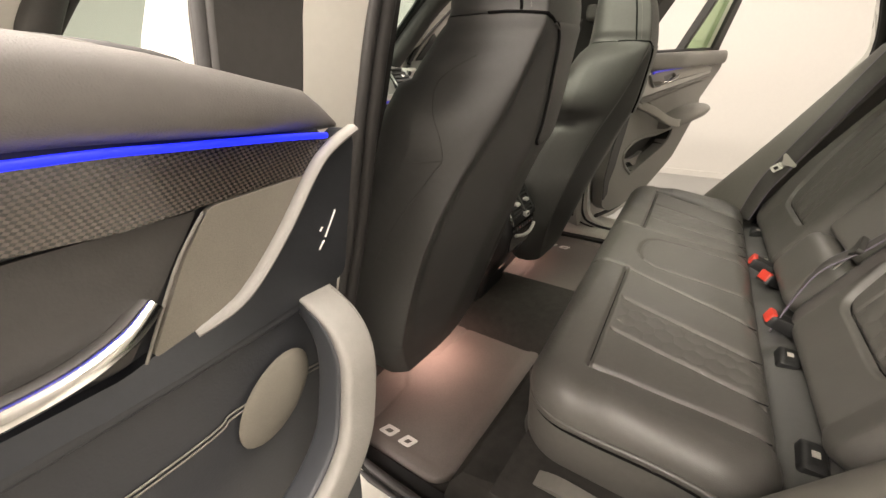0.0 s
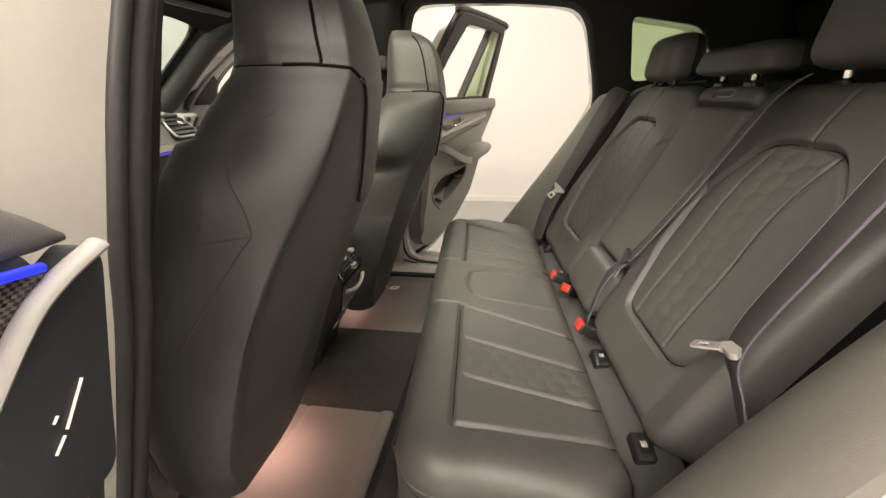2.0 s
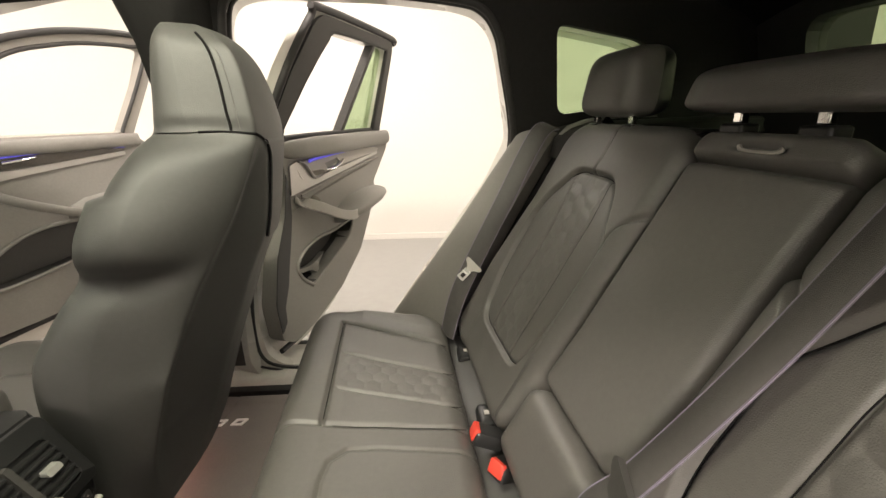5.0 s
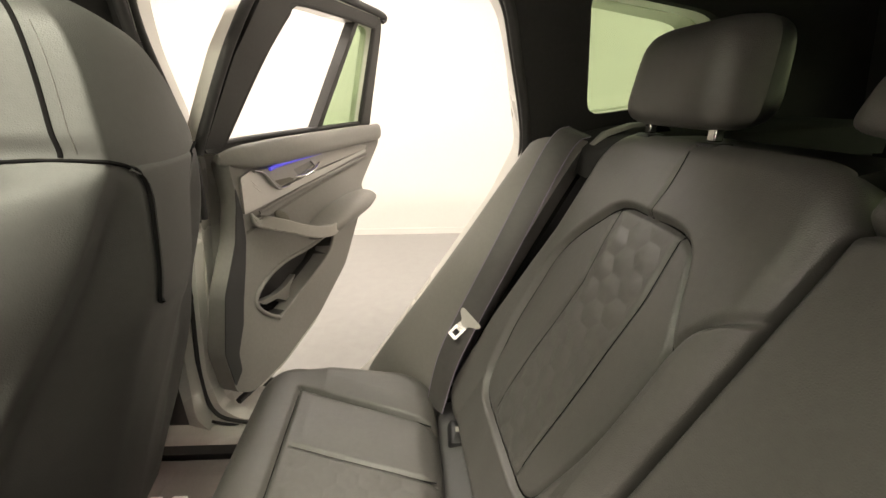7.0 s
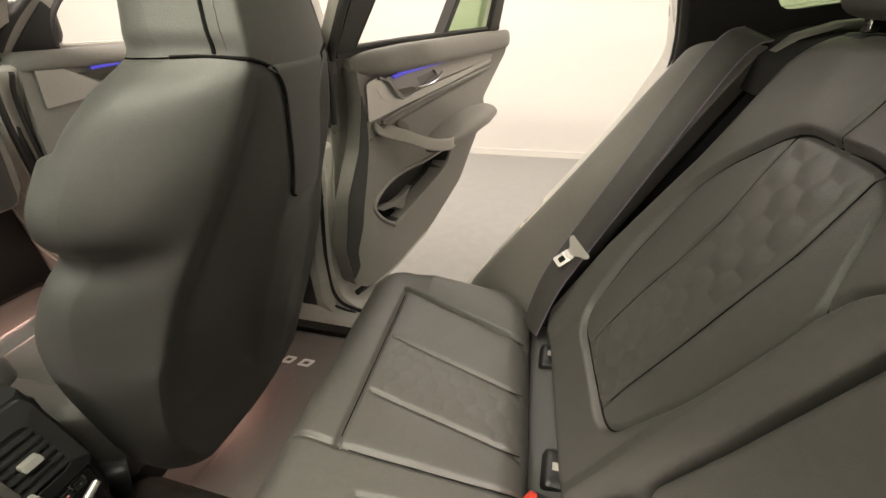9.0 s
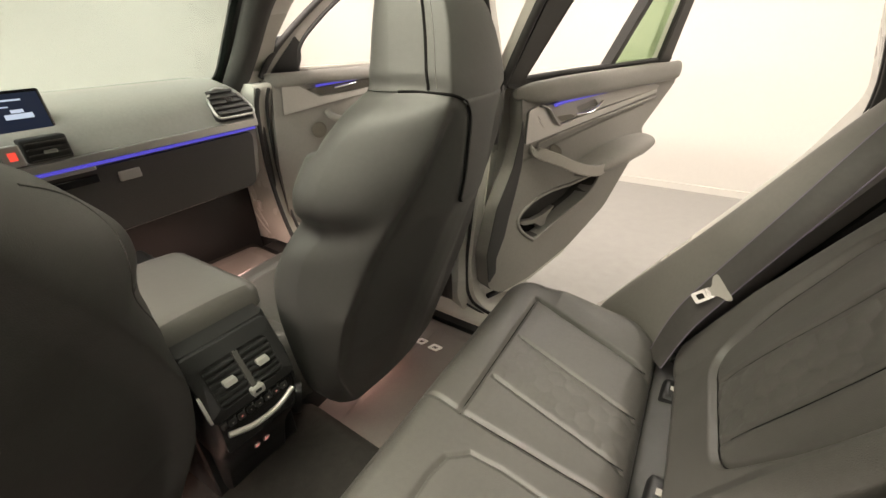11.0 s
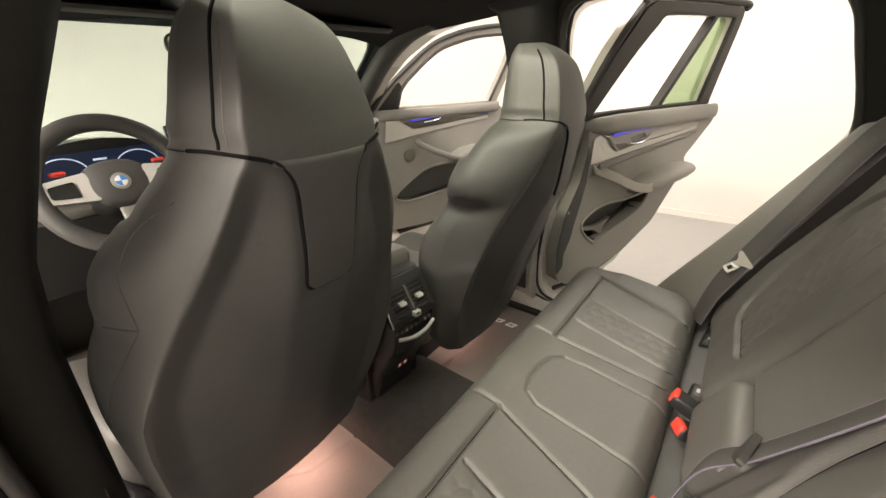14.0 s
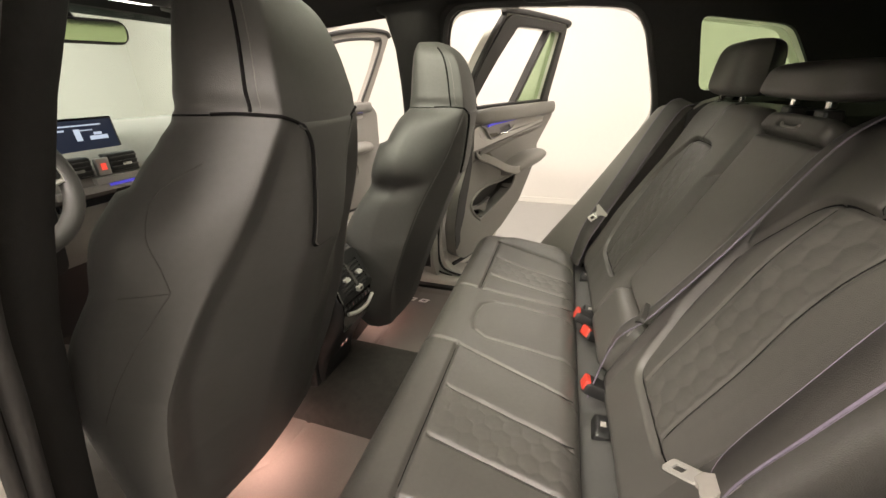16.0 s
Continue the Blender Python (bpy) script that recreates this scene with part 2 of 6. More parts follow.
def plate(loops, depth, fn, cuts=0):
    """A slab cut from 2D loops (the first is the outline, the others holes), from 0 to depth, mapped by fn(u, v, w)."""
    from mathutils.geometry import tessellate_polygon
    pts = [q for l in loops for q in l]
    tris = tessellate_polygon([[Vector((u, v, 0)) for u, v in l] for l in loops])
    n = len(pts)
    verts = [(u, v, 0) for u, v in pts] + [(u, v, depth) for u, v in pts]
    faces = [tuple(t) for t in tris] + [tuple(i + n for i in reversed(t)) for t in tris]
    k = 0
    for l in loops:
        m = len(l)
        faces += [(k + i, k + (i + 1) % m, k + (i + 1) % m + n, k + i + n) for i in range(m)]
        k += m
    if cuts:
        bm = bmesh.new()
        vs = [bm.verts.new(q) for q in verts]
        for q in faces:
            if len(set(q)) > 2:
                try:
                    bm.faces.new([vs[i] for i in q])
                except ValueError:
                    pass
        for _ in range(cuts):
            long = [e for e in bm.edges if e.calc_length() > 0.09]
            if not long:
                break
            bmesh.ops.subdivide_edges(bm, edges=long, cuts=1)
            bmesh.ops.triangulate(bm, faces=[q for q in bm.faces if len(q.verts) > 4])
        bm.verts.index_update()
        verts, faces = [tuple(q.co) for q in bm.verts], [tuple(q.index for q in fc.verts) for fc in bm.faces]
        bm.free()
    return place(verts, fn), faces


def rounded(pts, r=0.02, steps=4):
    """The polygon with its corners rounded."""
    p, out = np.array(pts, float), []
    n = len(p)
    for i in range(n):
        a, b, c = p[i - 1], p[i], p[(i + 1) % n]
        ra = min(r, 0.45 * np.linalg.norm(a - b))
        rc = min(r, 0.45 * np.linalg.norm(c - b))
        s, e = b + (a - b) / np.linalg.norm(a - b) * ra, b + (c - b) / np.linalg.norm(c - b) * rc
        for t in np.linspace(0, 1, steps + 1):
            out.append(tuple((1 - t) ** 2 * s + 2 * t * (1 - t) * b + t * t * e))
    return out


def box(x0, x1, y0, y1, z0, z1):
    v = [(x, y, z) for x in (x0, x1) for y in (y0, y1) for z in (z0, z1)]
    return v, [(0, 1, 3, 2), (4, 6, 7, 5), (0, 4, 5, 1), (2, 3, 7, 6), (0, 2, 6, 4), (1, 5, 7, 3)]


def near_line(u, v, pts):
    """Distance of each (u, v) to a polyline."""
    d = np.full(u.shape, 1e9)
    for (a, b), (c, e) in zip(pts[:-1], pts[1:]):
        l2 = (c - a) ** 2 + (e - b) ** 2 + 1e-12
        t = np.clip(((u - a) * (c - a) + (v - b) * (e - b)) / l2, 0, 1)
        d = np.minimum(d, np.hypot(u - a - t * (c - a), v - b - t * (e - b)))
    return d


def hex_edge(u, v, size):
    """Distance to the nearest edge of a hexagon net, in units of size."""
    best = []
    for ou, ov in ((0, 0), (0.5, math.sqrt(3) / 2)):
        a, b = (u / size - ou + 0.5) % 1 - 0.5, (v / size - ov + math.sqrt(3) / 2) % math.sqrt(3) - math.sqrt(3) / 2
        best.append(0.5 - np.maximum(np.abs(a), np.abs(a) * 0.5 + np.abs(b) * math.sqrt(3) / 2))
    return np.maximum(*best)


def inside(u, v, poly):
    hit = np.zeros(u.shape, bool)
    for (a, b), (c, d) in zip(poly, poly[1:] + poly[:1]):
        cross = ((b > v) != (d > v)) & (u < (c - a) * (v - b) / ((d - b) if d != b else 1e-9) + a)
        hit ^= cross
    return hit


def pad(a, b, r, top, foot, nu, nv, fn, edge=0.04):
    """An upholstered block: plan 2a x 2b with corner radius r, height top(u, v), its rim rounded over edge, sides down to foot."""
    def knots(h, n):
        t = np.linspace(-1, 1, n)
        return h * (0.80 * t + 0.20 * np.sin(t * np.pi / 2) ** 3)
    U, V = np.meshgrid(knots(a, nu), knots(b, nv), indexing="ij")
    r = min(r, a, b)
    p, q = np.clip(np.abs(U) - (a - r), 0, r) / r, np.clip(np.abs(V) - (b - r), 0, r) / r
    both = (p > 0) & (q > 0)
    P, Q = np.where(both, p * np.sqrt(1 - q * q / 2), p), np.where(both, q * np.sqrt(1 - p * p / 2), q)
    U = np.where(p > 0, np.sign(U) * (a - r + P * r), U)
    V = np.where(q > 0, np.sign(V) * (b - r + Q * r), V)
    du, dv = np.abs(U) - (a - r), np.abs(V) - (b - r)
    d = r - (np.hypot(np.maximum(du, 0), np.maximum(dv, 0)) + np.minimum(np.maximum(du, dv), 0))
    k = np.clip(1 - d / edge, 0, 1)
    W = top(U, V) - edge * (1 - np.sqrt(np.maximum(0, 1 - k * k)))
    verts = [(u, v, w) for u, v, w in zip(U.ravel(), V.ravel(), W.ravel())]
    faces = grid_faces(nu, nv)
    rim = [i * nv for i in range(nu)] + [(nu - 1) * nv + j for j in range(1, nv)] + [i * nv + nv - 1 for i in range(nu - 2, -1, -1)] + list(range(nv - 2, 0, -1))
    k0 = len(verts)
    verts += [(verts[i][0], verts[i][1], foot) for i in rim]
    m = len(rim)
    faces += [(rim[i], rim[(i + 1) % m], k0 + (i + 1) % m, k0 + i) for i in range(m)]
    verts.append((0, 0, foot))
    faces += [(k0 + i, k0 + (i + 1) % m, len(verts) - 1) for i in range(m)]
    return place(verts, fn), faces


def groove(d, w, depth):
    return -depth * np.exp(-(d / w) ** 2)


def place_box(c, a, b, h):
    v, f = box(-a, a, -b, b, -h, h)
    return [(c[0] + p[0], c[1] + p[1], c[2] + p[2]) for p in v], f


# ---------------------------------------------------------------- the showroom
RX0, RX1, RY0, RY1, RZ = -6.3, 5.2, -8.2, 3.82, 3.0


def slab_box(name, mat, x0, x1, y0, y1, z0, z1, label, category):
    ob = part(name, mesh_of(name, *box(x0, x1, y0, y1, z0, z1), smooth=False), mat)
    return tagged(ob, label, category, kind="structure")


slab_box("floor", FLOOR, RX0 - 0.2, RX1 + 0.2, RY0 - 0.2, RY1 + 0.2, -0.2, 0, "light grey speckled epoxy showroom floor", "floor")
slab_box("ceiling", CEIL, RX0 - 0.2, RX1 + 0.2, RY0 - 0.2, RY1 + 0.2, RZ, RZ + 0.2, "white painted showroom ceiling", "ceiling")
slab_box("wall_front", WALL, RX0 - 0.2, RX0, RY0 - 0.2, RY1 + 0.2, 0, RZ, "plain cream white painted showroom wall", "wall")
slab_box("wall_rear", WALL, RX1, RX1 + 0.2, RY0 - 0.2, RY1 + 0.2, 0, RZ, "plain cream white painted showroom wall", "wall")
slab_box("wall_right", WALL, RX0, RX1, RY1, RY1 + 0.2, 0, RZ, "plain cream white painted showroom wall", "wall")
slab_box("wall_left", WALL, RX0, RX1, RY0 - 0.2, RY0, 0, RZ, "plain cream white painted showroom wall", "wall")
slab_box("baseboard", WALL, RX0, RX1, RY1 - 0.015, RY1, 0, 0.06, "low white baseboard along the wall", "baseboard")
for lx, ly, watts in PANELS:
    o = thing("ceiling_light", "long white rectangular LED ceiling panel, switched on", "ceiling light", "ceiling panels")
    o.location = (lx, ly, RZ)
    part("frame", mesh_of("frame", *box(-1.25, 1.25, -0.3, 0.3, -0.05, 0), smooth=False), SILVER, o)
    part("diffuser", mesh_of("diffuser", *box(-1.2, 1.2, -0.25, 0.25, -0.054, -0.05), smooth=False), PANEL, o)

# ---------------------------------------------------------------- the car's shell
UP, OUT, BASE = np.array([0.458, 0, 0.889]), np.array([-0.889, 0, 0.458]), np.array([0.344, 0, 0.692])
YAW, BENCH_Y = 0.09, 0.045     # the car stands turned a little against the room; middle of the rear bench


def on_back(y, v, w):
    """A place on the rear backrests: y across, v up the slope, w out of it."""
    q = BASE + v * UP + w * OUT
    return float(q[0] - YAW * y), y, float(q[2])


def on_bench(x, y, z):
    """The bench cushion's own coordinates, turned with the car."""
    return x + 0.017 - 0.073 * y, y + 0.02, z


shell = thing("car", "cream white car body with black cabin lining and open doors", "car")

def rear_open(s):
    """Outline of a rear door opening; the left pillar stands a little further back."""
    if s > 0:
        k, edge = 0.0, [(-0.335, 0.58), (-0.315, 0.68), (-0.300, 0.80), (-0.285, 0.92), (-0.262, 1.17), (-0.262, 1.39), (-0.245, 1.48), (-0.215, 1.522), (-0.15, 1.536)]
    else:
        k, edge = 0.062, [(-0.36, 0.58), (-0.335, 0.68), (-0.290, 0.80), (-0.247, 0.92), (-0.200, 1.06), (-0.172, 1.18), (-0.162, 1.30), (-0.162, 1.42), (-0.145, 1.50), (-0.08, 1.536)]
    return edge + [(0.10 + k, 1.528), (0.28 + k, 1.512), (0.345 + k, 1.496), (0.385 + k, 1.455), (0.41 + k, 1.385), (0.455 + k, 1.19), (0.40 + k, 1.07), (0.12 + k, 0.66), (0.05 + k, 0.56), (-0.05 + k, 0.49), (-0.27, 0.49), (-0.32, 0.52)]


FRONT_OPEN = [(-0.50, 0.56), (-0.455, 0.75), (-0.440, 1.17), (-0.395, 1.44), (-0.400, 1.48), (-0.435, 1.53), (-0.52, 1.543), (-0.65, 1.536), (-0.85, 1.502), (-1.05, 1.428),
              (-1.25, 1.32), (-1.42, 1.18), (-1.42, 0.80), (-1.36, 0.56), (-1.28, 0.50), (-0.58, 0.50)]
QUARTER = [(0.525, 1.465), (0.568, 1.256), (0.80, 1.285), (0.838, 1.31), (0.765, 1.415), (0.735, 1.43)]
OUTLINE = [(-1.75, 0.36), (1.50, 0.36), (1.50, 1.10), (1.30, 1.50), (0.9, 1.60), (-0.2, 1.635), (-0.75, 1.61), (-1.0, 1.54), (-1.45, 1.25), (-1.75, 1.12)]


def side_y(z):
    """Half width of the lining by height."""
    return 0.745 - (0.0 if z < 1.09 else (z - 1.09) ** 2 if z < 1.29 else 0.40 * (z - 1.19))


SHIFT = {-1: 0.03, 1: 0.0}     # the left side stands a little further in
for s in (-1, 1):
    sh = SHIFT[s]
    def lining(u, v, w, s=s, sh=sh):
        return u, s * (side_y(v) + w) + sh, v
    back = [(x - 0.05 if s > 0 and z < 0.95 and x < -0.2 else x, z) for x, z in rear_open(s)]
    loops = [OUTLINE, rounded(back, 0.03), rounded(FRONT_OPEN, 0.03), rounded(QUARTER, 0.03)]
    part("side_lining", mesh_of("side_lining", *plate(loops, 0.020, lining, 3), smooth=False), PILLAR, shell, "black textured pillar lining")
    skin = [OUTLINE, rounded(rear_open(s), 0.03), rounded([(x, z) for x, z in FRONT_OPEN], 0.03), rounded(QUARTER, 0.03)]
    part("side_skin", mesh_of("side_skin", *plate(skin, 0.11, lambda u, v, w, s=s, sh=sh: (u - 0.25 * w * (1 if -0.45 < u < -0.1 else 0), s * (side_y(v) + 0.0205 + w) + sh, v), 3),
                              smooth=False), PAINT, shell, "cream white painted door jamb", bevel=0.006)
    # Rubber seals round the openings.
    for loop in (rear_open(s), FRONT_OPEN):
        soft = [tuple(q) for q in smooth_path(loop, 6, True)]
        if s > 0 and loop is not FRONT_OPEN:
            soft = [q for q in soft if not (q[0] < -0.2 and q[1] < 1.03)]
            k = max(range(len(soft)), key=lambda i: math.dist(soft[i], soft[i - 1]))
            soft = soft[k:] + soft[:k]
        whole = not (s > 0 and loop is not FRONT_OPEN)
        c = smooth_path([(x, s * (side_y(z) + (0.034 if s > 0 else 0.024)) + sh, z) for x, z in soft], 1, whole)
        part("door_seal", mesh_of("door_seal", *tube(c, 0.010 if s > 0 else 0.007, 8, whole)), RUBBER, shell, "black rubber door seal")
        c = smooth_path([(x, s * (side_y(z) + 0.006) + sh, z) for x, z in soft], 1, whole)
        part("seal_lip", mesh_of("seal_lip", *tube(c, 0.010, 8, whole)), RUBBER, shell)
    # B pillar lining, a rounded post.
    rings = []
    edge = (-0.335, -0.335, -0.310, -0.280, -0.265, -0.268, -0.276, -0.255, -0.18) if s > 0 else (-0.40, -0.375, -0.320, -0.240, -0.200, -0.195, -0.195, -0.17, -0.10)
    deep = (0.02, 0.02, 0.022, 0.085, 0.10, 0.12, 0.125, 0.10, 0.06) if s > 0 else (0.10, 0.10, 0.10, 0.10, 0.105, 0.11, 0.115, 0.10, 0.06)
    for z, x0, x1, d in zip((0.50, 0.62, 0.80, 1.05, 1.17, 1.30, 1.42, 1.52, 1.58), (-0.50, -0.47, -0.455, -0.460, -0.466, -0.45, -0.44, -0.46, -0.56), edge, deep):
        if s > 0 and z < 0.9:
            continue
        yy = side_y(z) + 0.02
        post = [(x0, yy), (x0 + 0.012, yy - d * 0.55), (x0 + 0.035, yy - d * 0.88), (x0 + 0.06, yy - d), (x1 - 0.045, yy - d), (x1 - 0.022, yy - d * 0.88), (x1 - 0.006, yy - d * 0.55), (x1, yy)]
        rings.append([(x, s * q + sh, z) for x, q in post])
    part("pillar_lining", mesh_of("pillar_lining", *loft(rings)), PILLAR, shell, "black pillar lining", bevel=0.008)
    if s > 0:
        # Painted pillar foot with its seals, the latch hole and the sill.
        foot = [(-0.45, 0.47), (-0.08, 0.47), (-0.10, 0.497), (-0.265, 0.507), (-0.308, 0.545), (-0.320, 0.65), (-0.304, 0.80), (-0.289, 0.92), (-0.276, 1.00), (-0.45, 1.00)]
        v, f = plate([rounded(foot, 0.02)], 0.037, lambda u, v, w: (u, 0.7275 + w, v))
        part("pillar_jamb", mesh_of("pillar_jamb", v, f, False), PAINT, shell, "cream white painted pillar foot", bevel=0.006)
        for off, r in ((0.016, 0.0055), (0.060, 0.0040)):
            c = smooth_path([(-0.276 - off, 0.726, 1.0), (-0.289 - off, 0.726, 0.92), (-0.304 - off, 0.726, 0.80), (-0.320 - off, 0.726, 0.65), (-0.310 - off, 0.726, 0.545 - 0.3 * off), (-0.265, 0.726, 0.507 - 0.35 * off),
                             (-0.10, 0.726, 0.495 - 0.4 * off)], 8)
            part("foot_seal", mesh_of("foot_seal", *tube(c, r, 8)), RUBBER, shell, "curved rubber seal")
        # Solid pad: the darkness inside the latch hole is its colour.
        v, f = pad(0.014, 0.020, 0.013, lambda u, v: 0.004 + 0 * u, -0.01, 10, 12, lambda u, v, w: (-0.320 + u, 0.7265 - w, 0.872 + v), 0.003)
        part("latch_hole", mesh_of("latch_hole", v, f), SEAM, shell, "dark latch opening")
        v, f = plate([rounded([(0.69, 0.44), (0.90, 0.44), (0.90, 0.468), (0.84, 0.492), (0.725, 0.492), (0.70, 0.478)], 0.012)], 0.62, lambda u, v, w: (-0.56 + w, u, v))
        part("sill_step", mesh_of("sill_step", v, f, False), PAINT, shell, "cream white painted sill", bevel=0.004)
    # A pillar lining.
    c = smooth_path([(-1.52, s * 0.73, 1.10), (-1.30, s * 0.72, 1.285), (-1.10, s * 0.685, 1.43), (-0.92, s * 0.645, 1.51), (-0.75, s * 0.62, 1.55)], 6)
    part("windscreen_pillar", mesh_of("windscreen_pillar", *tube(c, 0.045, 10)), DARKTRIM, shell)
    # Painted front jamb beside the dashboard, with its seal.
    v, f = plate([rounded([(-1.46, 0.47), (-1.28, 0.47), (-1.335, 0.60), (-1.372, 0.82), (-1.350, 1.06), (-1.30, 1.17), (-1.46, 1.17)], 0.03)], 0.10, lambda u, v, w, s=s: (u, s * (0.722 + w), v))
    part("front_jamb", mesh_of("front_jamb", v, f, False), PAINT, shell, "cream white painted front door jamb", bevel=0.012)
    for off, r in ((0.012, 0.009), (0.050, 0.007)):
        c = smooth_path([(-1.274 + off * 0.3, s * (0.722 + off), 0.47), (-1.330 + off * 0.3, s * (0.722 + off), 0.60), (-1.367 + off * 0.3, s * (0.722 + off), 0.82), (-1.345 + off * 0.3, s * (0.722 + off), 1.06), (-1.30 + off * 0.3, s * (0.722 + off), 1.15)], 8)
        part("jamb_seal", mesh_of("jamb_seal", *tube(c, r, 8)), RUBBER, shell, "black rubber door seal")
    if s > 0:
        kick = [(-1.74, 0.645), (-1.60, 0.76), (-1.385, 0.80), (-1.345, 0.52), (-1.45, 0.462), (-1.65, 0.44), (-1.74, 0.44)]
        part("kick_panel", mesh_of("kick_panel", *plate([rounded(kick, 0.03)], 0.012, lambda u, v, w: (u, 0.729 + w, v)), smooth=False), PAINT, shell, "cream white painted hinge pillar foot", bevel=0.005)
        for dx in (0.0, 0.05):
            c = smooth_path([(-1.62 + dx, 0.727, 0.74), (-1.58 + dx, 0.727, 0.62), (-1.50 + dx, 0.727, 0.51), (-1.40 + dx, 0.727, 0.478)], 6)
            part("panel_fold", mesh_of("panel_fold", *tube(c, 0.005, 8)), PAINT, shell)
        part("check_strap", mesh_of("check_strap", *tube([(-1.50, 0.735, 0.80), (-1.44, 0.755, 0.815), (-1.365, 0.80, 0.828)], 0.009, 8)), BLACK, shell, "black door check strap")
        hinge = part("door_hinge", mesh_of("door_hinge", *place_box((-1.50, 0.722, 0.635), 0.030, 0.008, 0.016)), PAINT, shell, "painted door hinge", bevel=0.004)
        part("hinge_pin", mesh_of("hinge_pin", *tube([(-1.475, 0.716, 0.61), (-1.475, 0.716, 0.66)], 0.007, 8)), STEEL, hinge)
    # Sill step.
    v, f = plate([rounded([(-1.45, 0.38), (0.12, 0.38), (0.12, 0.455), (-1.45, 0.455)], 0.015)], 0.30, lambda u, v, w, s=s: (u, s * (0.665 + w), v))
    part("sill", mesh_of("sill", v, f, False), BLACK, shell, "black plastic sill trim", bevel=0.008)
    v, f = plate([rounded([(-1.45, 0.36), (0.10, 0.36), (0.10, 0.47), (-1.45, 0.47)], 0.015)], 0.13, lambda u, v, w, s=s: (u, s * (0.775 + w), v))
    part("sill_skin", mesh_of("sill_skin", v, f, False), PAINT, shell, bevel=0.012)
    # The padded flank beside the rear bench.
    kx = 0.0 if s > 0 else 0.062
    A = smooth_path([(0.01 + kx, s * 0.770, 0.50), (0.065 + kx, s * 0.770, 0.60), (0.113 + kx, s * 0.768, 0.685), (0.278 + kx, s * 0.762, 0.92), (0.408 + kx, s * 0.745, 1.12), (0.455 + kx, s * 0.725, 1.195)], 8)
    B = smooth_path([(0.17 + kx, s * 0.60, 0.50), (0.215 + kx, s * 0.59, 0.60), (0.26 + kx, s * 0.585, 0.70), (0.37 + kx, s * 0.60, 0.92), (0.495 + kx, s * 0.625, 1.14), (0.545 + kx, s * 0.635, 1.215)], 8)
    rings = []
    for a, b in zip(A, B):
        ring = []
        for t in np.linspace(0, 1, 11):
            q = a * (1 - t) + b * t
            lift = 0.028 * math.sin(math.pi * t) ** 0.7
            ring.append(q + lift * np.array([-0.75, -s * 0.35, 0.55]))
        ring += [b + np.array([0.03, s * 0.05, -0.03]), a + np.array([0.06, 0.0, -0.05])]
        rings.append(ring)
    part("side_bolster", mesh_of("side_bolster", *loft(rings)), BOLSTER, shell, "grey padded side bolster beside the bench")
    # A sheet in the gap between flank and backrest, in which the belt runs, its shade put into the colour; and the
    # shoulder above it.
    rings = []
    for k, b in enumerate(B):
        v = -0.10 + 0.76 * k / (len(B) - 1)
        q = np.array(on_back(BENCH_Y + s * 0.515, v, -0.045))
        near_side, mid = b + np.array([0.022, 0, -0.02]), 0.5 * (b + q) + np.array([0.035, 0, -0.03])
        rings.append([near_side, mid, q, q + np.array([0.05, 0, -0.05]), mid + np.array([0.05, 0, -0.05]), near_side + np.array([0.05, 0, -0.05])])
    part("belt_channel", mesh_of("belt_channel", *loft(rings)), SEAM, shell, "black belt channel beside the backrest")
    rings = []
    for x, z, y0, y1 in ((0.535, 1.203, 0.60, 0.715), (0.56, 1.222, 0.55, 0.735), (0.62, 1.236, 0.53, 0.745), (0.75, 1.242, 0.53, 0.745), (1.0, 1.25, 0.53, 0.745)):
        rings.append([(x + kx, s * y0, z - 0.05), (x + kx, s * y0, z - 0.006), (x + kx, s * (y0 + 0.01), z), (x + kx, s * (y1 - 0.01), z), (x + kx, s * y1, z - 0.05)])
    part("shoulder_ledge", mesh_of("shoulder_ledge", *loft(rings)), PILLAR, shell)

for s, kx in ((1, 0.0), (-1, 0.062)):
    rings = []
    for x, z in ((0.545, 1.205), (0.565, 1.226), (0.61, 1.241), (0.68, 1.248), (0.78, 1.250)):
        rings.append([(x + kx, s * 0.598, z), (x + kx, s * 0.602, z + 0.006), (x + kx, s * 0.626, z + 0.006), (x + kx, s * 0.632, z)])
    part("shoulder_trim", mesh_of("shoulder_trim", *loft(rings)), TRIM, shell, "grey trim strip beside the belt")

# Painted wheel arch foot below the left end of the bench.
v, f = plate([rounded([(-0.05, 0.47), (0.16, 0.47), (0.22, 0.60), (0.06, 0.615), (0.0, 0.585)], 0.02)], 0.03, lambda u, v, w: (u, -0.625 - w + 0.25 * (0.615 - v), v))
part("bench_valance", mesh_of("bench_valance", v, f, False), BOLSTER, shell, "grey plastic valance below the bench", bevel=0.008)

# Floor pan, tunnel, heel board and luggage floor.
v, f = plate([[(-1.75, 0.36), (-0.02, 0.36), (-0.02, 0.58), (-0.09, 0.56), (-0.12, 0.51), (-0.14, 0.438), (-1.75, 0.438)]], 1.34, lambda u, v, w: (u, w - 0.67, v))
part("floor_pan", mesh_of("floor_pan", v, f, False), CARPET, shell, "dark grey carpeted cabin floor")
rings = []
for x in (-1.3, -0.9, -0.5, -0.3, -0.16, -0.11):
    h = 0.075 if x > -0.6 else 0.12
    rings.append([(x, yy, 0.434 + h * (1 - (yy / 0.19) ** 2) ** 0.45 if abs(yy) < 0.19 else 0.434) for yy in np.linspace(-0.19, 0.19, 17)] + [(x, 0.19, 0.38), (x, -0.19, 0.38)])
part("tunnel", mesh_of("tunnel", *loft(rings)), CARPET, shell, "carpeted transmission tunnel")
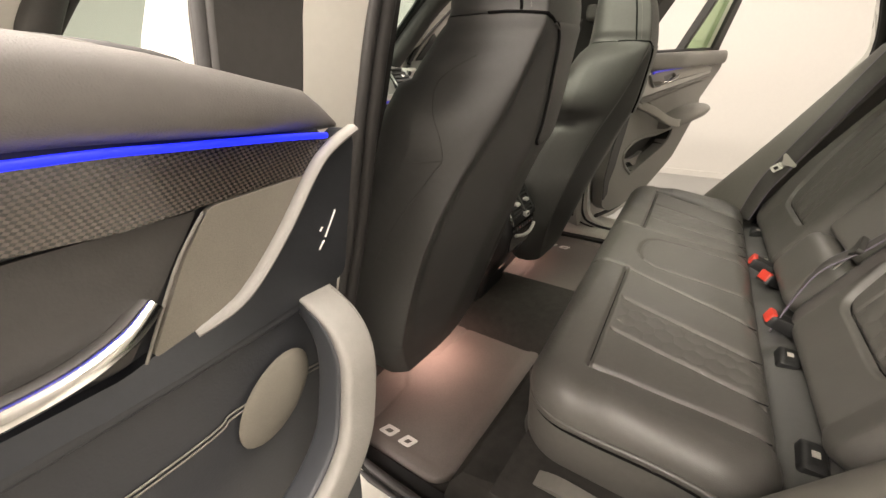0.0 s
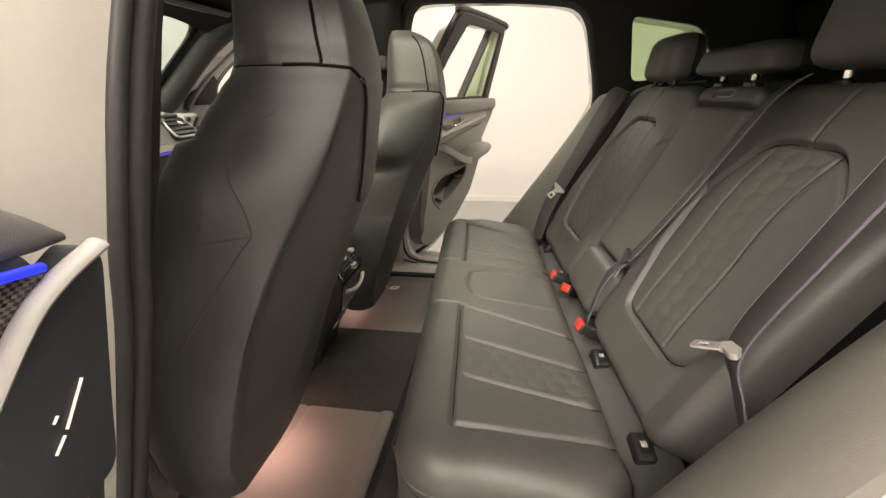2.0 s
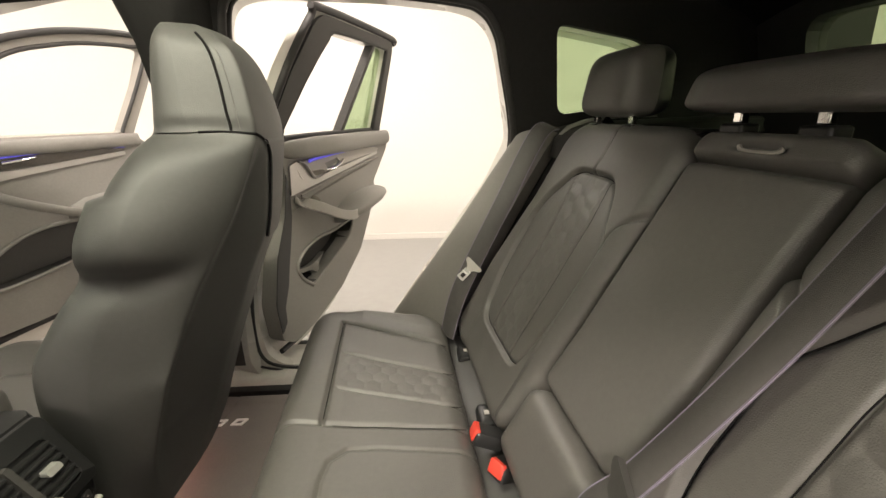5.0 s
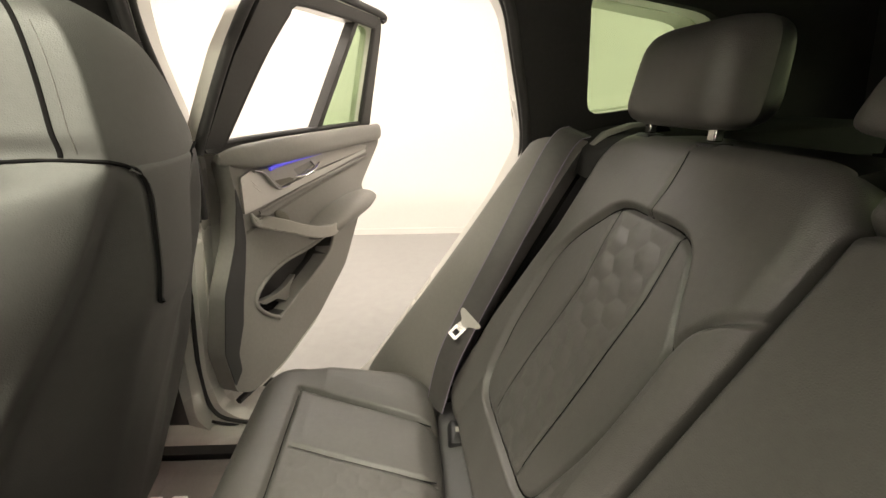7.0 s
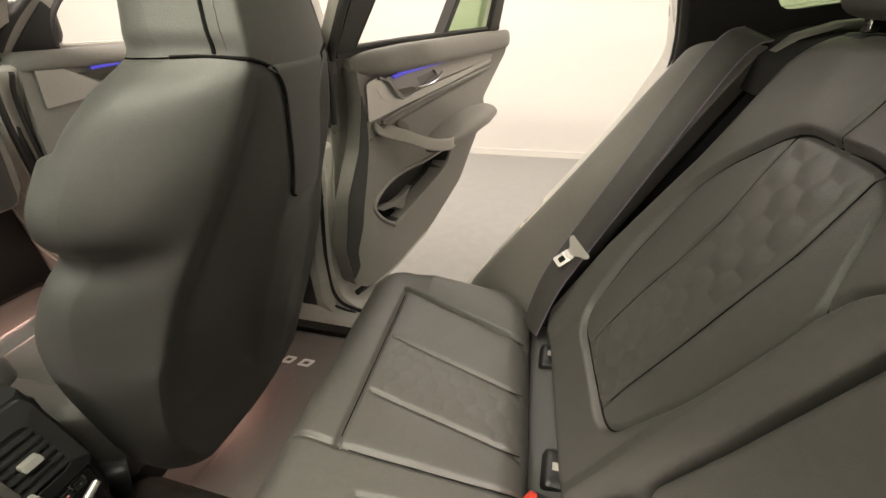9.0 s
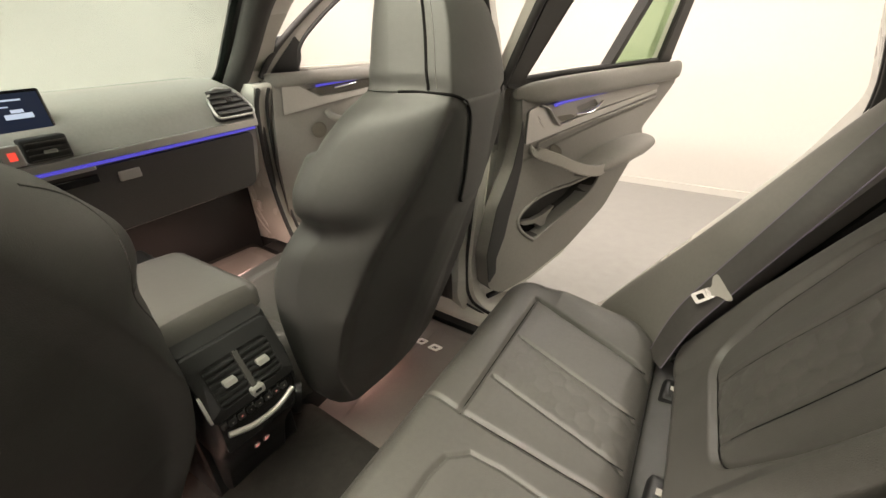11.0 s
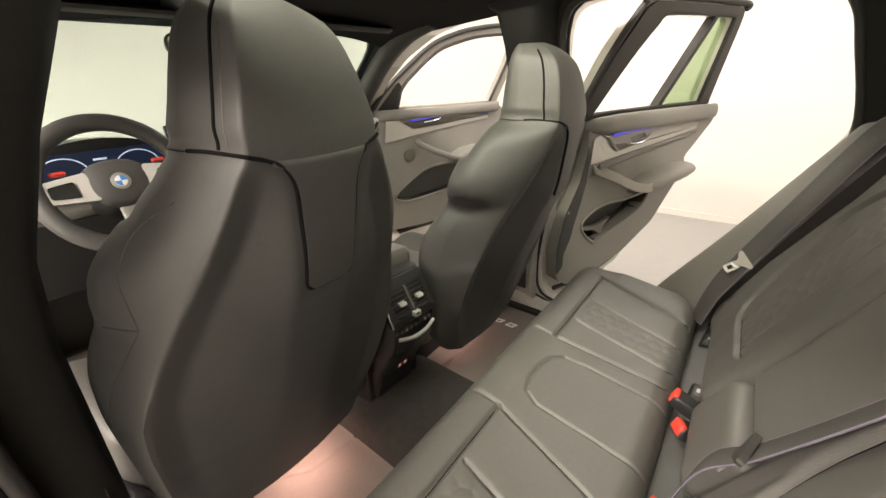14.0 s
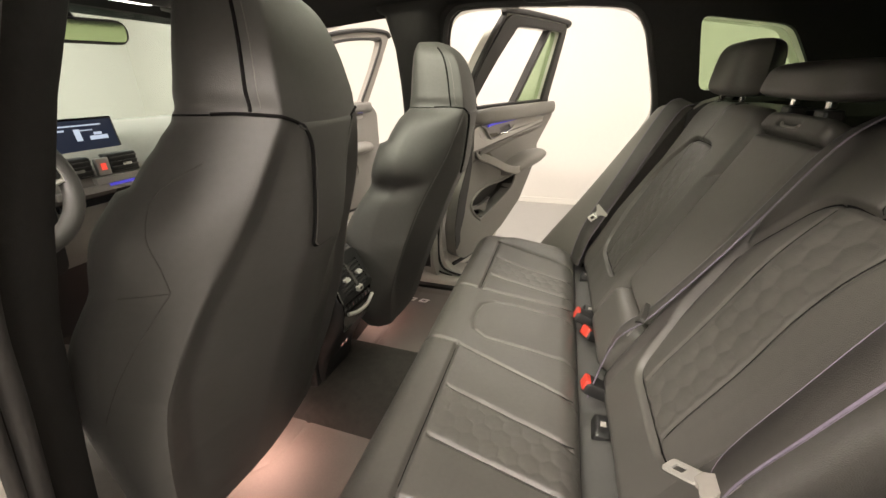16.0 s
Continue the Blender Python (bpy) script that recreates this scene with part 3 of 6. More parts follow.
part("under_bench", mesh_of("under_bench", *box(-0.02, 1.45, -0.70, 0.70, 0.36, 0.60), smooth=False), CARPET, shell)
part("luggage_cover", mesh_of("luggage_cover", *box(0.72, 1.42, -0.70, 0.70, 1.02, 1.06), smooth=False), BLACK, shell)

# Headliner.
ROOF_X, ROOF_Z = (-1.05, -0.98, -0.8, -0.45, 0.0, 0.4, 0.8, 0.97, 1.055), (1.515, 1.530, 1.553, 1.576, 1.59, 1.592, 1.572, 1.53, 1.488)


def roof_z(x, y):
    return float(np.interp(x, ROOF_X, ROOF_Z)) - 0.05 * min(1.0, abs(y - 0.015) / 0.63) ** 3


ROOF_EDGE = [(-1.05, -0.615), (0.4, -0.615), (1.055, -0.615), (1.055, 0.645), (0.4, 0.645), (-1.05, 0.645)]
# Glass roof opening: unseen, added to let light onto the seats.
ADDED_SKYLIGHT = rounded([(-0.50, -0.40), (0.22, -0.40), (0.22, 0.43), (-0.50, 0.43)], 0.06)
part("roof_lining", mesh_of("roof_lining", *plate([ROOF_EDGE, ADDED_SKYLIGHT], 0.03, lambda u, v, w: (u, v, roof_z(u, v) + w), 4)), HEADLINER, shell, "black cloth roof lining")
part("roof_skin", mesh_of("roof_skin", *plate([[(-1.05, -0.72), (1.10, -0.72), (1.10, 0.74), (-1.05, 0.74)], ADDED_SKYLIGHT], 0.02, lambda u, v, w: (u, v, roof_z(u, 0.86 * v) + 0.032 + w), 4)), PAINT, shell, "cream white painted roof")
part("roof_glass", mesh_of("roof_glass", *plate([rounded([(-0.52, -0.42), (0.24, -0.42), (0.24, 0.45), (-0.52, 0.45)], 0.06)], 0.005, lambda u, v, w: (u, v, roof_z(u, 0.86 * v) + 0.054 + w), 3)), ADDED_ROOFGLASS, shell, "green tinted glass roof")

# Tailgate with its window.
TG = lambda u, v, w: (1.060 + 0.62 * (1.485 - v) + w - 0.09 * u, u, v)
hatch = [(-0.72, 0.55), (0.72, 0.55), (0.72, 1.25), (0.64, 1.50), (-0.64, 1.50), (-0.72, 1.25)]
hole = [(-0.57, 1.288), (0.57, 1.288), (0.560, 1.34), (0.520, 1.452), (-0.520, 1.452), (-0.560, 1.34)]
part("tailgate_lining", mesh_of("tailgate_lining", *plate([rounded(hatch, 0.05), rounded(hole, 0.05)], 0.05, TG), smooth=False), DARKTRIM, shell)
part("tailgate_glass", mesh_of("tailgate_glass", *plate([rounded(hole, 0.05)], 0.004, lambda u, v, w: TG(u, v, w + 0.03)), smooth=False), GREENGLASS, shell, "green tinted rear window")
# Windscreen.
WS = lambda u, v, w: (-1.09 - (1.475 - v) * 1.45 - w, u * (1 + 0.10 * (1.475 - v) / 0.35), v)
part("windscreen", mesh_of("windscreen", *plate([rounded([(-0.66, 1.12), (0.66, 1.12), (0.63, 1.515), (-0.63, 1.515)], 0.04)], 0.005, WS), smooth=False), GLASS, shell, "clear windscreen with a green cast")
part("windscreen_band", mesh_of("windscreen_band", *plate([[(-0.72, 1.10), (0.72, 1.10), (0.70, 1.555), (-0.70, 1.555)],
     rounded([(-0.64, 1.165), (0.64, 1.165), (0.61, 1.502), (-0.61, 1.502)], 0.07)], 0.012, lambda u, v, w: WS(u, v, w + 0.006)), smooth=False), DARKTRIM, shell)
part("scuttle", mesh_of("scuttle", *box(-1.85, -1.55, -0.72, 0.72, 0.36, 1.10), smooth=False), BLACK, shell)
for s in (-1, 1):
    q = [(x, z) for x, z in QUARTER]
    part("quarter_glass", mesh_of("quarter_glass", *plate([rounded(q, 0.03)], 0.004, lambda u, v, w, s=s: (u, s * (side_y(v) + 0.06 + w), v)), smooth=False), GREENGLASS, shell, "green tinted quarter window")

# ---------------------------------------------------------------- rear bench
def cushion_top(x, y):
    """Height of the bench cushion, with seams, bolsters and quilting; x from its front crease, y across."""
    z = 0.744 - 0.13 * np.clip(x, 0, 1) - 0.04 * np.clip(-x - 0.02, 0, 1)
    z = z + 0.010 * np.exp(-((x + 0.05) / 0.045) ** 2)
    out = np.zeros_like(x)
    for s in (1, -1):
        a = s * y
        k = np.clip(x / 0.27, 0, 1)
        div = 0.150 + 0.012 * k if s > 0 else 0.128 + 0.075 * k
        outer = 0.528 - 0.075 * k if s > 0 else 0.520 - 0.02 * k
        s1 = 0.386 - 0.06 * k if s > 0 else 0.395 + 0.03 * k
        s2 = 0.255 - 0.038 * k if s > 0 else 0.268 + 0.052 * k
        back = np.clip((x + 0.004) / 0.006, 0, 1)
        out += groove(np.hypot(np.abs(x - 0.0), np.maximum(0, np.maximum(div - a, a - outer))), 0.0045, 0.007)
        out += back * groove(np.abs(a - outer), 0.0045, 0.007)
        lim = np.clip((x - 0.010) / 0.006, 0, 1) * np.clip((0.262 - x) / 0.006, 0, 1)
        out += lim * (groove(np.abs(a - s1), 0.004, 0.0045) + groove(np.abs(a - s2), 0.004, 0.0045))
        out += np.clip((x + 0.09) / 0.02, 0, 1) * groove(np.abs(a - div), 0.0045, 0.005)
        q = hex_edge(x, a, 0.034)
        strip = np.clip((s1 - a) / 0.012, 0, 1) * np.clip((a - s2) / 0.012, 0, 1) * np.clip((x - 0.012) / 0.01, 0, 1)
        out += strip * (0.0017 * np.sqrt(np.clip(q * 2.4, 0, 1)) - 0.001)
        for lo, hi in ((div, s2), (s2, s1), (s1, outer)):
            t = np.clip((a - lo) / (hi - lo), 0, 1)
            out += np.clip(x / 0.03, 0, 1) * 0.0032 * np.sqrt(np.clip(4 * t * (1 - t), 0, 1))
        out += np.where(a > outer, 0.014 * np.sqrt(np.clip((a - outer) / 0.05, 0, 1)) * np.clip(x / 0.05, 0, 1), 0)
    arc = [(0.285, 0.104), (0.10, 0.104), (0.05, 0.097), (0.022, 0.070), (0.014, 0.03), (0.014, -0.02), (0.025, -0.055), (0.055, -0.073), (0.285, -0.078)]
    out += groove(near_line(x, y, arc), 0.0035, 0.004)
    wr = 0.0007 * np.sin(x * 33 + 5 * np.sin(y * 7.3 + 1)) * np.sin(y * 23 + 4 * np.sin(x * 13))
    return z + out + wr


bench = thing("rear_bench", "dark grey leather rear bench with quilted panels, piping and split backrests", "car seat")
CX = 0.091
v, f = pad(0.183, 0.615, 0.085, lambda u, v: cushion_top(u + CX, v), 0.60, 180, 560, lambda u, v, w: on_bench(u + CX, v, w), 0.045)
part("cushion", mesh_of("cushion", v, f), LEATHER, bench)
# The flank below the cushion takes the darker SHELL tone.
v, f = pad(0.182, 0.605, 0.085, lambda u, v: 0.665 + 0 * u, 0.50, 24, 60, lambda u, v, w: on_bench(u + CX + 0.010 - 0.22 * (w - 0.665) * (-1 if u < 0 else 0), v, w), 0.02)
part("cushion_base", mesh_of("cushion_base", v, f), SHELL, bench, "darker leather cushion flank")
for s in (-1, 1):
    far = np.linspace(0.0, 0.26, 14)
    k = np.clip(far / 0.27, 0, 1)
    outer = 0.528 - 0.075 * k if s > 0 else 0.520 - 0.02 * k
    inner = 0.150 + 0.012 * k if s > 0 else 0.128 + 0.075 * k
    mid1, mid2 = (0.386 - 0.06 * k, 0.255 - 0.038 * k) if s > 0 else (0.395 + 0.03 * k, 0.268 + 0.052 * k)
    for xs, ys in ((np.zeros(20), np.linspace(inner[0], outer[0], 20)), (far, outer), (far, inner), (far[1:], mid1[1:]), (far[1:], mid2[1:])):
        zs = cushion_top(np.array(xs), s * np.array(ys)) + 0.0002
        part("seam", mesh_of("seam", *tube([on_bench(x, s * y, z) for x, y, z in zip(xs, ys, zs)], 0.0011, 6)), SEAM, bench)
    c = [(0.27, s * 0.618, 0.668)] + [(x, s * y, 0.692) for x, y in ((0.15, 0.617), (0.02, 0.616), (-0.035, 0.608), (-0.072, 0.580), (-0.094, 0.53))]
    c = [on_bench(*q) for q in c]
    part("piping", mesh_of("piping", *tube(smooth_path(c, 6), 0.0045, 8)), LEATHER, bench, "raised leather piping")
    part("piping_seam", mesh_of("piping_seam", *tube(smooth_path([(x * 1.0, y * 1.002, z - 0.012) for x, y, z in c], 6), 0.002, 6)), SEAM, bench)



PANEL_LINE = [(0.255, 0.508), (0.385, 0.508), (0.445, 0.437), (0.468, 0.385), (0.462, 0.25), (0.443, 0.13), (0.405, 0.105), (0.215, 0.108), (0.193, 0.125), (0.165, 0.26), (0.163, 0.385), (0.19, 0.43), (0.222, 0.49)]
STRIP_OUT, STRIP_IN = [(0.383, 0.503), (0.360, 0.385), (0.367, 0.25), (0.367, 0.11)], [(0.255, 0.505), (0.238, 0.413), (0.238, 0.317), (0.240, 0.11)]


def back_relief(y, v):
    """Relief of an outer backrest, y counted outward from the bench's middle."""
    outline = rounded(PANEL_LINE, 0.03, 5)
    outline = outline + outline[:1]
    rim = near_line(y, v, outline)
    ins = inside(y, v, outline[:-1])
    out = groove(rim, 0.0045, 0.009)
    out += np.where(ins, groove(near_line(y, v, STRIP_OUT), 0.004, 0.0040) + groove(near_line(y, v, STRIP_IN), 0.004, 0.0040), 0)
    ya, yb = (np.interp(v, [q[1] for q in reversed(line)], [q[0] for q in reversed(line)]) for line in (STRIP_OUT, STRIP_IN))
    q = hex_edge(v, y - 0.5 * (ya + yb), 0.040)
    strip = np.where(ins, np.clip((ya - y) / 0.012, 0, 1) * np.clip((y - yb) / 0.012, 0, 1), 0)
    out += strip * (0.0020 * np.sin(np.clip(q * 2.0, 0, 1) * np.pi / 2) - 0.001)
    sd = np.clip(np.where(ins, rim, -rim) / 0.010, -1, 1)
    side = 0.5 + 0.5 * np.sin(sd * np.pi / 2)
    out += 0.4 * (side * (-0.010 + 0.008 * np.clip(rim / 0.05, 0, 1)) + (1 - side) * 0.008 * np.exp(-rim / 0.05))
    out += groove(near_line(y, v, [(0.320, 0.510), (0.318, 0.548), (0.325, 0.61)]), 0.0035, 0.004)
    wing = [(0.166, 0.380), (0.158, 0.419), (0.143, 0.444), (0.118, 0.470)]
    out += groove(near_line(y, v, wing), 0.005, 0.006)
    below = np.interp(y, [q[0] for q in reversed(wing)], [q[1] for q in reversed(wing)])
    out += 0.008 * np.clip((below - v) / 0.012, 0, 1) * np.clip((0.166 - y) / 0.02, 0, 1)
    out += 0.016 * np.clip((y - 0.45) / 0.06, 0, 1) * np.clip((0.42 - v) / 0.2, 0, 1)
    out += 0.0007 * np.sin(v * 27 + 5 * np.sin(y * 9)) * np.sin(y * 31)
    return out


for s in (1, -1):
    mid, half = 0.3245, 0.2075

    def outer_map(u, v, w, s=s, mid=mid):
        return on_back(BENCH_Y + s * (mid + u), v + 0.305, w)
    v, f = pad(half, 0.315, 0.07, lambda u, v, mid=mid: 0.012 + back_relief(mid + u, v + 0.305), -0.09, 250, 320, outer_map, 0.030)
    seat = part("backrest", mesh_of("backrest", v, f), LEATHER, bench, "outer backrest with a quilted panel")
    rings = [[(on_back(y, 0.60, 0.0)[0] + dx, y, 1.212 + dz) for dx, dz in ((-0.004, 0.0), (0.0, 0.012), (0.03, 0.020), (0.12, 0.020), (0.14, -0.05), (0.0, -0.05))] for y in BENCH_Y + s * np.linspace(0.15, 0.49, 8)]
    part("top_trim", mesh_of("top_trim", *loft(rings)), BLACK, seat, "black trim along the backrest's top")
    outline = smooth_path(rounded(PANEL_LINE, 0.03, 5), 2, True)
    for line, shut in ((outline, True), (smooth_path(STRIP_OUT, 6), False), (smooth_path(STRIP_IN, 6), False), (smooth_path([(0.320, 0.512), (0.318, 0.548), (0.325, 0.598)], 6), False)):
        q = [(y, v, 0.0125 + float(back_relief(np.array([y]), np.array([v]))[0])) for y, v in line]
        part("seam", mesh_of("seam", *tube([on_back(BENCH_Y + s * y, v, w) for y, v, w in q], 0.0013 if shut else 0.0008, 6, shut)), SEAM, seat)
    part("backrest_shell", mesh_of("backrest_shell", *[place(box(-half + 0.02, half - 0.02, -0.29, 0.30, -0.15, -0.088)[0], outer_map), box(0, 1, 0, 1, 0, 1)[1]], smooth=False), BLACK, seat)



def centre_map(u, v, w):
    return on_back(BENCH_Y + 0.001 + u, v + 0.381, w)


def centre_top(u, v):
    out = 0.004 + 0.006 * np.sqrt(np.clip(1 - (u / 0.115) ** 2, 0, 1)) + 0.006 * np.clip((-0.12 - v) / 0.12, 0, 1)
    out += groove(np.abs(v - 0.186), 0.006, 0.014)
    out += np.where(v > 0.186, 0.006, 0)
    out += groove(np.hypot(np.maximum(np.abs(u) - 0.030, 0), v - 0.206), 0.006, 0.007)
    return out


v, f = pad(0.108, 0.228, 0.022, centre_top, -0.09, 60, 150, centre_map, 0.013)
mid_seat = part("centre_backrest", mesh_of("centre_backrest", v, f), LEATHER, bench, "centre backrest that folds down as an armrest")
v, f = pad(0.108, 0.070, 0.03, lambda u, v: 0.030 + 0 * u, -0.06, 24, 20, lambda u, v, w: on_back(BENCH_Y + 0.001 + u, v + 0.075, w), 0.03)
part("armrest_hinge", mesh_of("armrest_hinge", v, f), LEATHER, mid_seat)
part("release_loop", mesh_of("release_loop", *tube(smooth_path([centre_map(u, 0.207 + dv, 0.012) for u, dv in ((-0.030, 0), (-0.02, -0.006), (0.02, -0.006), (0.030, 0))], 5), 0.003, 6)), LIGHTTRIM, mid_seat)

# The ledge with child seat anchors between cushion and backrests.
rings = []
for y in np.linspace(-0.60, 0.60, 60):
    dip = 0.010 * math.exp(-((abs(y) - 0.16) / 0.03) ** 2)
    lx = 0.041 - 0.078 * y
    rings.append([(x + lx, y + 0.02, z) for x, y, z in [(0.225, y, 0.62), (0.236, y, 0.650 - dip), (0.255, y, 0.662 - dip), (0.285, y, 0.668 - dip), (0.315, y, 0.674 - dip), (0.345, y, 0.672), (0.36, y, 0.64)]])
# The darkened leather stands for the shade in this crevice.
part("seat_ledge", mesh_of("seat_ledge", *loft(rings)), SHELL, bench, "narrow leather ledge behind the cushion")
for y in (0.490, 0.255, -0.194, -0.440):
    ax = 0.334 - 0.080 * y
    v, f = pad(0.016, 0.03, 0.006, lambda u, v: 0.004 + 0 * u, -0.026, 8, 10, lambda u, v, w, y=y, ax=ax: (ax + u + 0.3 * w, y + v, 0.677 + w), 0.004)
    slot = part("anchor_cover", mesh_of("anchor_cover", v, f), BLACK, bench, "black plastic anchor slot")
    part("anchor_symbol", mesh_of("anchor_symbol", *box(ax - 0.004, ax + 0.006, y - 0.006, y + 0.006, 0.6805, 0.6825)), LIGHTTRIM, slot, "small white anchor symbol")


def headrest(y, z0, w, h, xc, d, span, label):
    """A leather pad on a dark shell, on two chrome posts."""
    o = thing("rear_headrest", label, "headrest", "rear headrests")

    def half(front):
        rings = []
        for t in 0.5 - 0.5 * np.cos(np.linspace(0, math.pi, 25)):
            k = max(0.0, 1 - abs(2 * t - 1) ** 5) ** 0.5
            ww, dd = w * (0.62 + 0.38 * k) * (1 - 0.10 * t), d * (0.25 + 0.75 * k) * (1 - 0.15 * t)
            ring = []
            for q in np.linspace(0, 2 * math.pi, 48, endpoint=False):
                ca, sa = math.cos(q), math.sin(q)
                x, yy = dd * math.copysign(abs(ca) ** 0.6, ca), ww * math.copysign(abs(sa) ** 0.45, sa)
                cut = 0.004 + 0.10 * d
                x = min(x, cut) if front else max(x, cut + 0.002) * 0.97
                ring.append((xc + 0.10 * h * t + x - 0.09 * yy, y + yy * (1 if front else 0.96), z0 + h * t))
            rings.append(ring)
        return rings
    part("headrest_pad", mesh_of("headrest_pad", *loft(half(True))), LEATHER, o)
    part("headrest_shell", mesh_of("headrest_shell", *loft(half(False))), BLACK, o, "black rear shell of the headrest")
    for k in (-1, 1):
        yy = y + k * span
        px = xc - 0.012 - 0.09 * k * span
        part("post", mesh_of("post", *place_box((px, yy, z0 - 0.004), 0.006, 0.0075, 0.009)), CHROME, o, "chrome headrest post", bevel=0.002)
        part("post_socket", mesh_of("post_socket", *place_box((px, yy, z0 - 0.026), 0.014, 0.020, 0.013)), BLACK, o, bevel=0.004)
    return o


headrest(0.428, 1.253, 0.098, 0.126, 0.605, 0.060, 0.066, "upright grey leather outer rear headrest")
headrest(-0.302, 1.257, 0.150, 0.150, 0.672, 0.066, 0.080, "upright grey leather outer rear headrest")
headrest(0.059, 1.259, 0.140, 0.062, 0.638, 0.066, 0.056, "low folded grey leather centre headrest")

# ---------------------------------------------------------------- belts and buckles


def belt(pts, sides, label, tongue_at, tongue_dir, tongue_across=None, tongue_size=1.0, grip_mat=LIGHTTRIM, grip_label="pale grey plastic belt stop"):
    o = thing("seat_belt", label, "seat belt", "rear seat belts")
    p = smooth_path(pts, 10)
    sd = np.array([np.interp(np.linspace(0, 1, len(p)), np.linspace(0, 1, len(sides)), [q[k] for q in sides]) for k in range(3)]).T
    web = part("webbing", mesh_of("webbing", *ribbon(p, sd, 0.047, 0.0022)), WEB, o)
    for e in (-1, 1):
        q = p + sd / np.linalg.norm(sd, axis=1)[:, None] * 0.022 * e
        part("edge_stitch", mesh_of("edge_stitch", *tube(q, 0.0015, 5)), WEBEDGE, web)
    if tongue_at is not None:
        d = np.array(tongue_dir, float)
        d /= np.linalg.norm(d)
        across = sd[len(sd) // 2] / np.linalg.norm(sd[len(sd) // 2])
        if tongue_across is not None:
            across = np.array(tongue_across, float)
        across = across - d * (across @ d)
        across /= np.linalg.norm(across)
        n = np.cross(d, across)
        c = np.array(tongue_at, float)
        m = lambda u, v, w: tuple(c + tongue_size * (u * across + v * d + w * n))
        head = rounded([(-0.030, -0.008), (0.030, -0.008), (0.030, 0.002), (0.011, 0.014), (0.009, 0.022), (-0.009, 0.022), (-0.011, 0.014), (-0.030, 0.002)], 0.006)
        grip = part("tongue_grip", mesh_of("tongue_grip", *plate([head], 0.009, lambda u, v, w: m(u, v, w - 0.0045)), smooth=False), grip_mat, o, grip_label, bevel=0.003)
        blade = rounded([(-0.012, 0.018), (0.012, 0.018), (0.012, 0.058), (-0.012, 0.058)], 0.005)
        slot = rounded([(-0.006, 0.036), (0.006, 0.036), (0.006, 0.050), (-0.006, 0.050)], 0.002)
        part("tongue", mesh_of("tongue", *plate([blade, slot], 0.003, lambda u, v, w: m(u, v, w - 0.0015)), smooth=False), STEEL, grip, "bright steel belt tongue")
    return o


belt([(0.530, 0.640, 1.232), (0.485, 0.615, 1.205), (0.39, 0.575, 1.03), (0.312, 0.552, 0.88), (0.276, 0.540, 0.80), (0.250, 0.53, 0.70)],
     [(0.76, -0.38, -0.35), (0.76, -0.38, -0.35), (0.76, -0.40, -0.32), (0.6, -0.65, 0.0)], "black outer rear seat belt hanging along the backrest", (0.322, 0.552, 0.892), (-0.033, -0.011, -0.027), (0.040, -0.016, -0.021), 0.85)
belt([(0.508, -0.637, 1.262), (0.488, -0.607, 1.237), (0.453, -0.547, 1.067), (0.431, -0.500, 0.92), (0.438, -0.520, 0.857), (0.448, -0.560, 0.777), (0.453, -0.575, 0.70)],
     [(0.1, 0.98, -0.05), (0.1, 0.98, -0.05), (0.2, 0.9, 0.1)], "black outer rear seat belt hanging along the backrest", (0.431, -0.505, 0.921), (-0.038, 0.034, -0.018), (0.66, 0.75, -0.025), 0.95)
belt([on_back(-0.150, 0.622, 0.012), on_back(-0.143, 0.56, 0.032), on_back(-0.128, 0.38, 0.034), on_back(-0.110, 0.21, 0.042), on_back(-0.100, 0.12, 0.055), (0.325, -0.108, 0.690)],
     [(0.1, 0.9, -0.2), (0.1, 0.9, -0.15), (0.25, 0.8, 0.3)], "black centre seat belt buckled into its latch", on_back(-0.109, 0.195, 0.050), (-0.3, 0.15, -0.8), None, 1.0, DARKTRIM, "dark plastic belt stop")


def buckle(x, y, z, yaw, pitch, label):
    o = thing("belt_buckle", label, "belt buckle", "rear belt buckles", m=pose(x, y, z, 0, pitch, yaw))
    v, f = pad(0.030, 0.019, 0.008, lambda u, v: 0.013 + 0 * u, -0.013, 14, 12, lambda u, v, w: (u, v, w), 0.006)
    body = part("buckle_body", mesh_of("buckle_body", v, f), BUCKLE, o)
    v, f = pad(0.006, 0.0150, 0.004, lambda u, v: 0.0150 + 0 * u, -0.008, 8, 10, lambda u, v, w: (u - 0.0265, v, w), 0.003)
    part("release_button", mesh_of("release_button", v, f), RED, body, "red release button")


buckle(0.336, -0.113, 0.700, 8, 22, "black seat belt buckle with a red button, belt latched")
buckle(0.304, 0.175, 0.696, 0, 22, "black seat belt buckle with a red button")
buckle(0.325, 0.105, 0.692, 35, 25, "black seat belt buckle with a red button")

